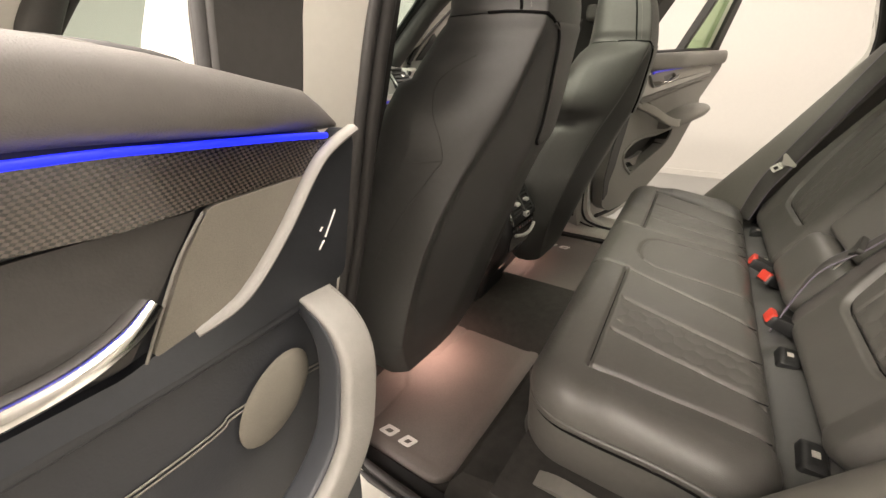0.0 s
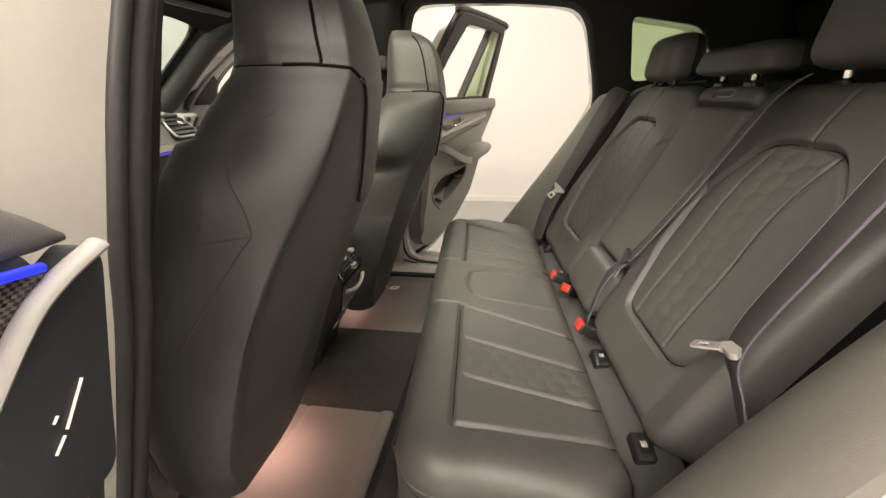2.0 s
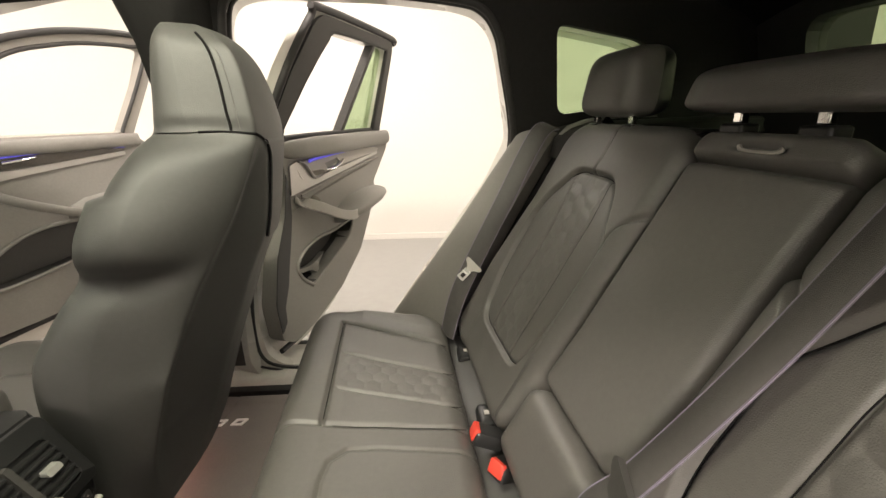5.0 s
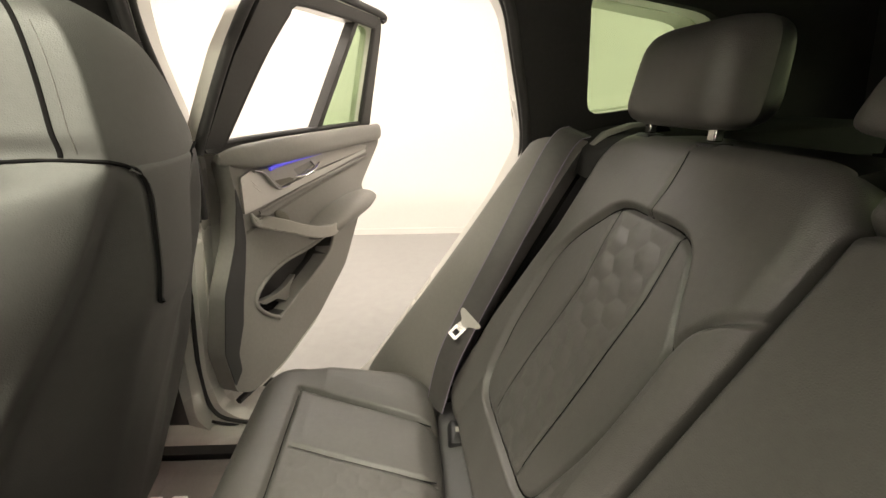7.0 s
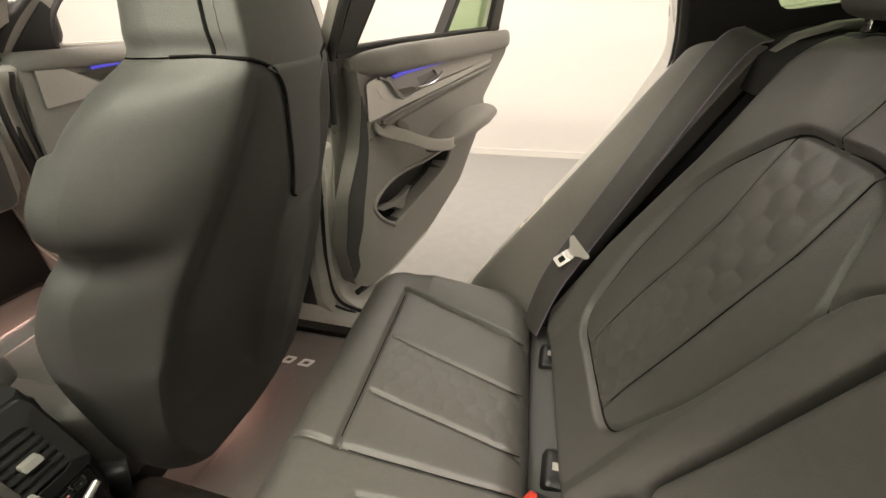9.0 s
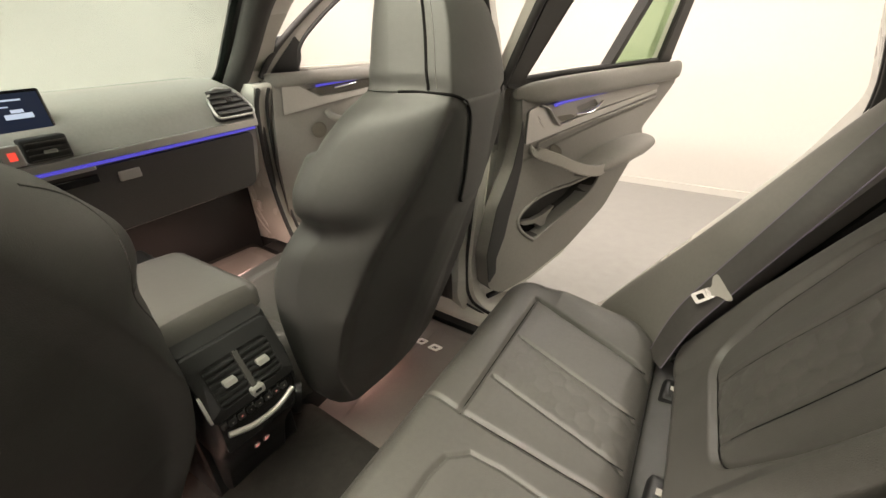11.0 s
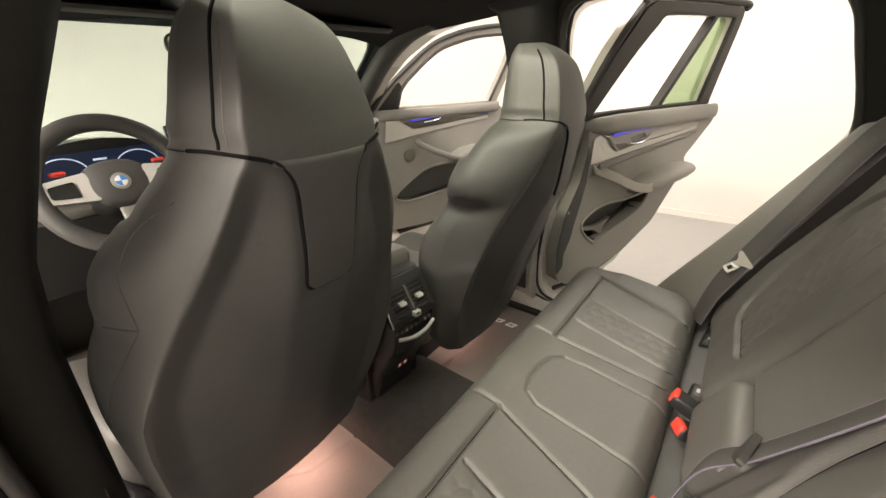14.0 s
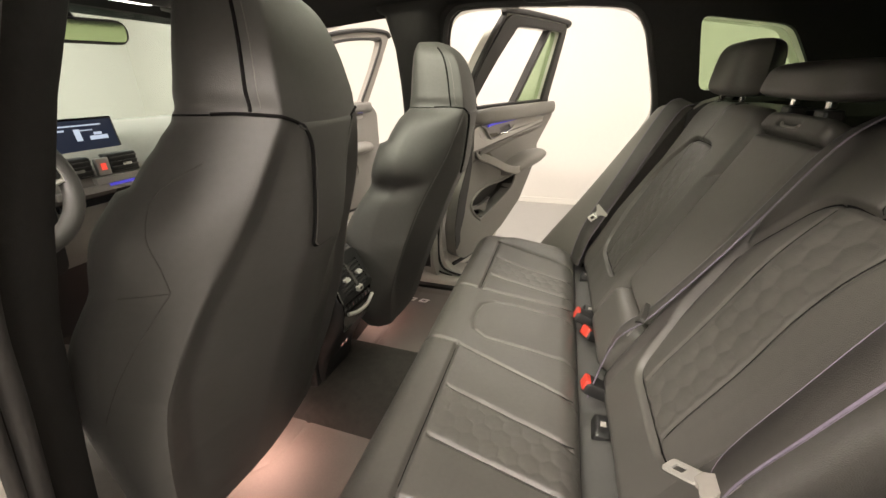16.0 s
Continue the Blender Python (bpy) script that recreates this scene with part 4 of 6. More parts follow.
# ---------------------------------------------------------------- front seats
SEATROWS = [(0.54, 0.195, -0.315, -0.37, -0.43), (0.62, 0.240, -0.285, -0.365, -0.45), (0.80, 0.268, -0.215, -0.345, -0.45), (0.90, 0.272, -0.172, -0.325, -0.44), (0.96, 0.268, -0.148, -0.305, -0.40),
            (1.00, 0.260, -0.130, -0.285, -0.37), (1.03, 0.257, -0.115, -0.262, -0.355), (1.07, 0.262, -0.102, -0.247, -0.34), (1.11, 0.255, -0.094, -0.244, -0.325), (1.16, 0.217, -0.086, -0.230, -0.31),
            (1.192, 0.178, -0.081, -0.205, -0.292), (1.222, 0.124, -0.078, -0.185, -0.272), (1.26, 0.117, -0.080, -0.190, -0.262), (1.325, 0.099, -0.092, -0.197, -0.257), (1.375, 0.079, -0.115, -0.205, -0.252),
            (1.400, 0.056, -0.145, -0.212, -0.246), (1.413, 0.035, -0.180, -0.218, -0.240)]
KZ = smooth_path(SEATROWS, 10)
NOTCH = [0.021]
NARROW = [0.0]


def seat_row(z):
    """Half width, rear, edge and front of the seat at a height, with the notch below its shoulders."""
    row = [float(np.interp(z, KZ[:, 0], KZ[:, k])) for k in (1, 2, 3, 4)]
    row[0] -= NOTCH[0] * math.exp(-((z - 1.035) / 0.026) ** 2)
    return row


def half_width(y, z):
    """Half width of the seat on the side of y; the driver's seat is slimmer beside the door."""
    W = seat_row(z)[0]
    return W - NARROW[0] * float(np.interp(z, (0.54, 0.66, 1.0, 1.11, 1.16, 1.192, 1.222), (0.15, 0.3, 0.4, 0.75, 1.0, 0.8, 0.0))) if y < 0 else W


NECK = 1.222
RIDGE = smooth_path([(0.54, 0.165, -0.335), (0.62, 0.205, -0.315), (0.72, 0.245, -0.285), (0.85, 0.252, -0.240), (0.90, 0.240, -0.222), (0.95, 0.225, -0.204), (1.00, 0.207, -0.183), (1.05, 0.187, -0.158), (1.10, 0.163, -0.132),
                     (1.15, 0.140, -0.110), (1.20, 0.112, -0.092), (1.222, 0.100, -0.089), (1.26, 0.097, -0.091), (1.325, 0.082, -0.102), (1.375, 0.062, -0.125), (1.413, 0.020, -0.182)], 8)
INSERT_Z, INSERT_Y = (1.040, 1.10, 1.178, 1.20, 1.213, 1.222), (0.040, 0.042, 0.046, 0.051, 0.059, 0.075)


def ridge_at(z):
    return float(np.interp(z, RIDGE[:, 0], RIDGE[:, 1])), float(np.interp(z, RIDGE[:, 0], RIDGE[:, 2]))


def seat_rear(y, z, lift=0.0):
    """The rear surface of the seat: a middle panel, a hollow beside it, a crease each side, and the flanks falling forward."""
    _, xi, xe, xf = seat_row(z)
    W = half_width(y, z)
    r, xr = ridge_at(z)
    r = min(r, 0.95 * W)
    a = abs(y)
    if a >= r:
        t = min(1.0, (a - r) / max(1e-6, W - r))
        if z > NECK:
            x = xr - (xr - xe) * (0.80 * t + 0.20 * t ** 3)
        else:
            x = xr - (xr - xe) * (0.62 * t + 0.38 * t ** 2.6) - 0.005 * t * math.exp(-((z - 1.036 + 0.03 * (1 - t)) / 0.014) ** 2)
    elif z > NECK:
        x = xi + (xr - xi) * (a / r) ** 2
    else:
        p = min(float(np.interp(z, INSERT_Z, INSERT_Y)) + 0.014, 0.6 * r)
        c = max(r - 0.042, 0.5 * (p + r))
        x0, x1 = xi - 0.004, xi - 0.006
        deep = 0.017 * min(1.0, max(0.0, (NECK - 0.012 - z) / 0.06)) * min(1.0, max(0.0, (z - 0.58) / 0.16))
        xc = x1 + (xr - x1) * (c - p) / (r - p) - deep
        x = float(np.interp(a, (0.0, p, c, r), (x0, x1, xc, xr)))
    return x + lift


def neck_rise(y, z):
    """The seam below the headrest climbs a little towards the sides."""
    return 0.018 * min(1.0, max(0.0, (abs(y) - 0.055) / 0.06)) * math.exp(-((z - NECK) / 0.05) ** 2)


def on_flank(f, z, e):
    """A place on the seat's flank, f from the crease (0) to its outer edge (1)."""
    W = half_width(e, z)
    r = min(0.95 * W, ridge_at(z)[0])
    return r + (W - r) * f


def front_seat(name, yc, dz, label):
    o = thing(name, label, "car seat", "front seats", m=pose(0, yc, dz, 0, 0, 5.2))

    def band(z0, z1, n, name, mat):
        rings = []
        for z in np.linspace(z0, z1, n):
            W, xi, xe, xf = seat_row(z)
            halves = []
            for e in (-1, 1):
                We = half_width(e, z)
                r = min(0.95 * We, ridge_at(z)[0])
                halves.append(np.concatenate([np.linspace(0, r, 60)[1:], r + (We - r) * np.sin(np.linspace(0, math.pi / 2, 34))[1:]]))
            across = np.concatenate([-halves[0][::-1], [0.0], halves[1]])
            rear = np.array([seat_rear(yy, z) for yy in across])
            for _ in range(2):
                rear[2:-2] = np.convolve(rear, (1 / 9, 2 / 9, 3 / 9, 2 / 9, 1 / 9), "valid")
            ring = [(float(xx), float(yy), z + neck_rise(yy, z)) for xx, yy in zip(rear, across)]
            for t in np.linspace(math.pi / 2, -math.pi / 2, 25)[1:-1]:
                W = half_width(t, z)
                yy = W * math.sin(t)
                bol = 0.02 * math.exp(-((abs(yy) / W - 0.85) / 0.2) ** 2)
                ring.append((xe - (xe - xf) * math.cos(t) ** 0.55 - bol * (1 if z < 1.15 else 0), yy, z + neck_rise(yy, z)))
            rings.append(ring)
        return part(name, mesh_of(name, *loft(rings)), mat, o)
    band(0.54, NECK - 0.001, 130, "backrest", SHELL)
    head = band(NECK + 0.001, 1.413, 40, "headrest", SHELL)
    # The plate that runs from the headrest down the middle of the back.
    rows = []
    for z in [*np.linspace(1.040, 1.213, 18), 1.218, NECK, 1.226]:
        e = float(np.interp(z, INSERT_Z, INSERT_Y)) - 0.0015
        if z < 1.052:
            e -= 0.010 * ((1.052 - z) / 0.012) ** 2
        sink = 0.002 - 0.6 * max(0.0, z - 1.2215)
        xi = seat_row(z)[1]
        rows.append([(xi + sink - 0.9 * yy * yy, yy, z) for yy in np.linspace(-e, e, 15)] + [(xi - 0.05, yy, z) for yy in np.linspace(e, -e, 15)])
    part("back_plate", mesh_of("back_plate", *loft(rows)), SHELL, o)

    def seam(pts, r=0.0028, mat=SEAM, lift=0.001, e=0):
        c = smooth_path([(0, y, z) for y, z in pts], 8)
        if e:
            c = [(0, e * on_flank(q[1], q[2], e), q[2]) for q in c]
        part("seam", mesh_of("seam", *tube([(seat_rear(q[1], q[2], lift), q[1], q[2] + neck_rise(q[1], q[2])) for q in c], r, 6)), mat, o)
    edge = [(-0.121, 1.2225), (-0.108, 1.2225), (-0.095, 1.222), (-0.078, 1.2215), (-0.064, 1.217), (-0.054, 1.206), (-0.048, 1.185), (-0.0445, 1.14), (-0.042, 1.10), (-0.0405, 1.058), (-0.037, 1.045), (-0.026, 1.0395), (0.0, 1.0385)]
    edge += [(-y, z) for y, z in reversed(edge[:-1])]
    pts = [(max(seat_rear(y, z), seat_row(z)[1] - 0.004 if abs(y) < 0.07 else -1.0) + 0.0005, y, z + neck_rise(y, z)) for y, z in smooth_path(edge, 6)]
    part("seam", mesh_of("seam", *tube(pts, 0.0026, 6)), SEAM, o)
    for e in (-1, 1):
        for way in () if yc > 0 else ([(0.75, 1.178), (0.90, 1.163), (0.95, 1.145), (0.85, 1.11), (0.68, 1.07), (0.55, 1.043)], [(0.55, 1.042), (0.8, 1.040), (0.99, 1.038)], [(0.55, 1.04), (0.66, 0.98), (0.85, 0.90), (0.98, 0.85)]):
            seam(way, 0.0010, DARKTRIM, 0.0004, e)
        seam([(0.45, z) for z in (1.226, 1.28, 1.33, 1.37, 1.395)], 0.0024, e=e)
        seam([(0.30, z) for z in (1.23, 1.28, 1.33, 1.37)], 0.0007, LEATHER, 0.0012, e)
    # Cushion, its sides and the rails.
    v, f = pad(0.22, 0.255, 0.09, lambda u, v: 0.175 + 0.05 * np.clip((np.abs(v) - 0.14) / 0.10, 0, 1) - 0.10 * (u - 0.0) * 0.35 + groove(np.abs(np.abs(v) - 0.145), 0.006, 0.012)
               + groove(np.abs(u + 0.13), 0.006, 0.010) * (np.abs(v) < 0.145), 0.0, 60, 60, lambda u, v, w: (u - 0.70, v, w + 0.50), 0.05)
    part("seat_cushion", mesh_of("seat_cushion", v, f), LEATHER, o)
    v, f = pad(0.20, 0.225, 0.05, lambda u, v: 0.10 + 0 * u, 0.0, 20, 20, lambda u, v, w: (u - 0.68, v, w + 0.425), 0.02)
    part("seat_base", mesh_of("seat_base", v, f), BLACK, o, "black plastic seat base")
    for e in (-1, 1):
        part("seat_rail", mesh_of("seat_rail", *box(-0.92, -0.47, e * 0.19 - 0.025, e * 0.19 + 0.025, 0.405, 0.445), smooth=False), BLACK, o, "black seat rail", bevel=0.006)
        c = smooth_path([(-0.455, e * 0.232, 0.55), (-0.48, e * 0.250, 0.555), (-0.60, e * 0.268, 0.56), (-0.86, e * 0.262, 0.54)], 6)
        part("side_cover", mesh_of("side_cover", *tube(c, 0.028, 10, flat=1.5)), BLACK, o, "black plastic seat side cover")
    return o


front_seat("passenger_seat", 0.402, 0.0, "dark grey leather sports front seat with integrated headrest, passenger side")
NOTCH[0], NARROW[0] = 0.0, 0.048
front_seat("driver_seat", -0.339, 0.034, "dark grey leather sports front seat with integrated headrest, behind the wheel")
# ---------------------------------------------------------------- doors


def far_shape(a, z):
    """The far rear door: its trim is longer than its window frame."""
    low = float(np.interp(a, (-0.19, -0.145, -0.03, 0.06, 0.10, 0.33, 0.55, 0.655, 0.70), (-0.245, -0.20, -0.055, 0.045, 0.082, 0.355, 0.635, 0.785, 0.83)))
    k = min(1.0, max(0.0, (z - 1.19) / 0.34))
    return low * (1 - k) + (a + 0.016) * k, z


def near_shape(a, z):
    return 1.13 * a + 0.036, 1.06 + (1.31 if z > 1.034 else 0.98) * (z - 1.034)


def door_map(s, ox, oy, ang, dz, shape=None, tilt=0.28, deep=1.0):
    """Door coordinates: a along the door from the hinge, z up, n towards the cabin. s: +1 right, -1 left."""
    d, n = (math.sin(radians(ang)), math.cos(radians(ang))), (math.cos(radians(ang)), -math.sin(radians(ang)))

    def m(a, z, w, lean=tilt):
        w = w * deep + lean * max(0.0, z - 1.19)
        if shape:
            a, z = shape(a, z)
        return ox + a * d[0] + w * n[0], s * (oy + a * d[1] + w * n[1]), z + dz
    return m


def door_bits(o, m, near):
    strip = BLUE if near else BLUEFAR

    def flat(name, pts, w0, w1, mat, label="", r=0.008, bevel=0.002, holes=()):
        v, f = plate([rounded(pts, r)] + [rounded(h, r) for h in holes], w1 - w0, lambda a, z, w: m(a, z, w0 + w))
        return part(name, mesh_of(name, v, f, False), mat, o, label, bevel)

    def pipe(name, pts, r, mat, label="", flatness=1.0, steps=8, parent=None):
        return part(name, mesh_of(name, *tube([m(*q) for q in smooth_path(pts, steps)], r, 10, flat=flatness)), mat, parent or o, label)
    return strip, flat, pipe


def rear_door(s, ox, oy, ang, dz, near, label):
    o = thing("rear_door", label, "car door", "car doors")
    m = door_map(s, ox, oy, ang, dz, near_shape if near else far_shape, 0.28 if near else 0.42, 1.2 if near else 1.0)
    strip, flat, pipe = door_bits(o, m, near)
    pocket = [(0.325, 0.868), (0.20, 0.856), (0.10, 0.858), (0.02, 0.845), (-0.035, 0.810), (-0.030, 0.765), (0.020, 0.715), (0.055, 0.712), (0.262, 0.785), (0.315, 0.83)]
    panel = [(-0.045, 1.165), (0.655, 1.165), (0.655, 1.12), (0.515, 0.975), (0.535, 0.945), (0.50, 0.885), (0.375, 0.715), (0.21, 0.615), (0.02, 0.565), (-0.09, 0.560), (-0.135, 0.60),
             (-0.145, 0.72), (-0.11, 0.86), (-0.06, 0.97), (-0.038, 1.06)]
    if near:
        panel = [(-0.012, 1.125), (0.10, 1.15), (0.655, 1.165), (0.655, 1.12), (0.515, 0.975), (0.535, 0.945), (0.50, 0.885), (0.375, 0.715), (0.21, 0.615), (0.08, 0.575), (0.03, 0.60), (0.01, 0.75), (0.004, 0.90),
                 (0.004, 1.0), (-0.012, 1.05)]
        pocket = [(0.35, 0.80), (0.20, 0.79), (0.10, 0.79), (0.05, 0.76), (0.06, 0.70), (0.10, 0.68), (0.27, 0.73), (0.33, 0.77)]
    # Near door parts take shaded colours, the far door's the lighter ones.
    flat("trim_panel", panel, -0.05, 0.0, SHADED_TRIM if near else TRIM, "grey moulded door trim", 0.02, 0.004, [pocket])
    skin = [(0.0, 1.12), (0.665, 1.15), (0.69, 1.14), (0.60, 0.96), (0.42, 0.68), (0.30, 0.52), (0.12, 0.50), (0.03, 0.52), (0.02, 0.70), (0.015, 1.0)] if near else [(-0.10, 1.20), (0.665, 1.20), (0.69, 1.14), (0.60, 0.96), (0.42, 0.68), (0.30, 0.52), (0.12, 0.47), (-0.15, 0.46), (-0.19, 0.55), (-0.17, 0.80), (-0.11, 1.0)]
    flat("outer_panel", skin, -0.16, -0.052 if near else -0.086, PAINT, "cream white painted outer door panel", 0.03, 0.012)
    pipe("edge_seal", [(0.0, 1.10, -0.048), (0.01, 0.90, -0.048), (0.02, 0.70, -0.048), (0.06, 0.57, -0.048), (0.2, 0.60, -0.048), (0.42, 0.74, -0.048), (0.56, 0.93, -0.048)] if near else [(-0.10, 0.528, -0.048), (0.03, 0.532, -0.048), (0.24, 0.585, -0.048),
                       (0.42, 0.74, -0.048), (0.56, 0.93, -0.048)], 0.014 if near else 0.009, RUBBER, "black rubber door seal")
    if not near:
        # Thin black strip laid on the front margin of the trim.
        flat("trim_side", [(-0.040, 1.10), (-0.045, 1.06), (-0.066, 0.97), (-0.115, 0.86), (-0.144, 0.72), (-0.136, 0.62), (-0.112, 0.65), (-0.112, 0.698), (-0.086, 0.762), (-0.074, 0.818), (-0.052, 0.90), (-0.037, 0.968), (-0.033, 1.04)],
             0.0005, 0.003, BLACK, "black front side of the door trim", 0.008, 0.001)
    # Window frame, seals, divider and fixed glass.
    frame_out = [(-0.085, 1.175), (-0.075, 1.40), (-0.035, 1.535), (0.01, 1.562), (0.56, 1.568), (0.607, 1.552), (0.622, 1.50), (0.660, 1.175)]
    frame_in = [(-0.025, 1.195), (0.03, 1.37), (0.085, 1.478), (0.125, 1.508), (0.52, 1.515), (0.545, 1.50), (0.575, 1.195)]
    if near:
        outer = [(-0.014, 1.11), (-0.032, 1.18), (-0.046, 1.25), (-0.034, 1.38), (0.025, 1.50), (0.075, 1.54), (0.30, 1.548), (0.55, 1.545), (0.59, 1.52), (0.60, 1.45), (0.635, 1.15)]
        inner = [(0.048, 1.11), (0.034, 1.18), (0.024, 1.25), (0.046, 1.37), (0.105, 1.46), (0.15, 1.495), (0.30, 1.515), (0.50, 1.515), (0.545, 1.49), (0.55, 1.43), (0.575, 1.15)]
        for name, mat, w0, w1, g in (("window_frame", PAINT, -0.075, -0.045, 0.002), ("frame_lining", DARKTRIM, -0.044, -0.022, 0.0)):
            rings = [[m(a + g, z - g, w0), m(a + g, z - g, w1), m(c - g, e + g, w1), m(c - g, e + g, w0)] for (a, z), (c, e) in zip(smooth_path(outer, 4), smooth_path(inner, 4))]
            part(name, mesh_of(name, *loft(rings)), mat, o, "dark window frame lining" if mat is DARKTRIM else "cream white painted window frame", 0.003)
    else:
        flat("window_frame", frame_out, -0.075, -0.0365, PAINT, "cream white painted window frame", 0.02, 0.006, [frame_in])
        flat("frame_lining", [(-0.075, 1.18), (-0.058, 1.38), (-0.015, 1.515), (0.02, 1.538), (0.55, 1.545), (0.585, 1.53), (0.598, 1.49), (0.635, 1.18)], -0.036, -0.022, DARKTRIM,
             "dark window frame lining", 0.02, 0.004, [[(-0.030, 1.195), (0.022, 1.37), (0.078, 1.482), (0.12, 1.514), (0.525, 1.521), (0.552, 1.503), (0.582, 1.195)]])
    pipe("window_seal", [(a, z, -0.03) for a, z in inner] if near else [(-0.028, 1.19, -0.03), (0.027, 1.37, -0.03), (0.082, 1.480, -0.03), (0.123, 1.511, -0.03), (0.522, 1.518, -0.03), (0.548, 1.50, -0.03), (0.578, 1.19, -0.03)], 0.006 if near else 0.008, RUBBER)
    pipe("frame_seal", [(a, z, -0.040) for a, z in outer[:-2]] if near else [(-0.080, 1.18, -0.032), (-0.068, 1.39, -0.032), (-0.03, 1.525, -0.032), (0.01, 1.552, -0.032), (0.56, 1.558, -0.032), (0.598, 1.54, -0.032)], 0.011, RUBBER)
    flat("window_divider", [(0.330, 1.19), (0.352, 1.19), (0.435, 1.515), (0.413, 1.515)], -0.065, -0.03, DARKTRIM, "black window divider", 0.003)
    flat("fixed_glass", [(0.347, 1.19), (0.580, 1.19), (0.55, 1.512), (0.43, 1.515)], -0.055, -0.051, GREENGLASS, "green tinted fixed door window", 0.004, 0.0)
    # Padded belt rail: a bulging roll with tapered front end.
    rings = []
    if near:
        at, tops, bots = (-0.035, -0.02, 0.0, 0.035, 0.089, 0.136, 0.5, 0.655), (1.1225, 1.132, 1.143, 1.150, 1.162, 1.170, 1.182, 1.182), (1.118, 1.119, 1.1215, 1.125, 1.130, 1.134, 1.141, 1.141)
    else:
        at, tops, bots = (-0.055, -0.03, 0.0, 0.05, 0.12, 0.5, 0.655), (1.178, 1.190, 1.195, 1.198, 1.200, 1.200, 1.195), (1.155, 1.143, 1.138, 1.134, 1.132, 1.132, 1.136)
    for a in np.linspace(at[0], at[-1], 40):
        zt, zb = np.interp(a, at, tops), np.interp(a, at, bots)
        k = min(1.0, (a - at[0]) / 0.10 + 0.15, (at[-1] - a) / 0.03 + 0.2) ** 0.5
        d = (0.050 if near else 0.062) * k
        rings.append([m(a, (zt + zb) / 2 + (zt - zb) / 2 * math.copysign(abs(math.sin(t)) ** 0.8, math.sin(t)), -0.03 + max(0.0, d * (0.5 + 0.5 * math.cos(t)) ** 0.5), 0.1)
                      for t in np.linspace(-math.pi, math.pi, 26, endpoint=False)])
    part("belt_rail", mesh_of("belt_rail", *loft(rings)), SHADED_RAIL if near else TRIM, o, "padded leather belt rail")
    pipe("window_sill_strip", [(0.04, 1.146, -0.030), (0.14, 1.166, -0.030), (0.64, 1.178, -0.030)] if near else [(-0.03, 1.199, -0.032), (0.2, 1.203, -0.032), (0.64, 1.203, -0.032)], 0.008, RUBBER)
    if near:
        strip_at = [(-0.005, 1.1187, 0.009), (0.03, 1.1225, 0.011), (0.0885, 1.1275, 0.013), (0.147, 1.1315, 0.014), (0.35, 1.138, 0.014), (0.53, 1.136, 0.010)]
        grip = [(0.150, 1.100), (0.30, 1.112), (0.31, 1.096), (0.165, 1.078)]
        decor = [(-0.006, 1.1175), (0.03, 1.1215), (0.093, 1.127), (0.147, 1.130), (0.35, 1.136), (0.54, 1.134), (0.55, 1.110), (0.30, 1.106), (0.157, 1.103), (0.121, 1.100), (0.012, 1.101), (-0.004, 1.112)]
        handle = [(0.120, 1.066, 0.004), (0.140, 1.060, 0.012), (0.176, 1.057, 0.016), (0.26, 1.060, 0.012), (0.30, 1.066, 0.004)]
        corner = [(-0.032, 1.114), (-0.024, 1.122), (0.012, 1.104), (0.045, 1.075), (0.077, 1.053), (0.141, 1.041), (0.33, 1.048), (0.555, 1.075), (0.555, 1.062), (0.33, 1.030), (0.11, 1.024), (0.0, 1.028), (-0.006, 1.034), (-0.014, 1.060)]
        band = [(-0.028, 1.120, 0.011), (-0.006, 1.113, 0.011), (0.012, 1.1025, 0.011), (0.045, 1.0735, 0.011), (0.077, 1.0515, 0.010), (0.105, 1.0445, 0.006)]
        marks = ((-0.004, 1.0745, 0.0085, 1.0605), (0.010, 1.0590, 0.0155, 1.0545), (0.0095, 1.0675, 0.0120, 1.0655))
        cloth = [(0.080, 1.0995), (0.014, 1.1005), (0.040, 1.076), (0.066, 1.056), (0.080, 1.050), (0.128, 1.043), (0.100, 1.080)]
        pull = [(0.024, 1.034, -0.008), (0.025, 1.024, 0.018), (0.027, 1.008, 0.038), (0.032, 0.985, 0.050), (0.043, 0.952, 0.056), (0.057, 0.925, 0.060), (0.085, 0.897, 0.060), (0.14, 0.872, 0.060), (0.24, 0.860, 0.062), (0.30, 0.868, 0.05)]
        oval, stitch = (0.070, 0.957, 0.038, 0.024, -50), [(-0.03, 0.930, 0.001), (0.019, 0.952, 0.001), (0.095, 0.968, 0.001), (0.148, 0.964, 0.001), (0.50, 0.985, 0.001)]
        edge_r, pull_r = 0.0056, 0.0145
        pipe("rail_stitch", [(0.03, 1.1475, 0.006), (0.089, 1.1600, 0.007), (0.136, 1.1680, 0.007), (0.3, 1.1735, 0.007), (0.62, 1.179, 0.004)], 0.0009, THREAD, "stitched seam")
        pipe("cloth_stitch", [(0.084, 1.098, 0.0085), (0.104, 1.079, 0.0085), (0.131, 1.043, 0.0085)], 0.0010, THREAD, "stitched edge")
    else:
        pipe("rail_stitch", [(0.0, 1.189, 0.006), (0.10, 1.193, 0.014), (0.35, 1.194, 0.014), (0.62, 1.192, 0.010)], 0.0012, THREAD, "stitched seam")
        strip_at = [(0.068, 1.124, 0.013), (0.13, 1.131, 0.016), (0.28, 1.137, 0.016), (0.42, 1.139, 0.014), (0.52, 1.136, 0.010)]
        grip = [(0.165, 1.106), (0.245, 1.118), (0.262, 1.100), (0.185, 1.082)]
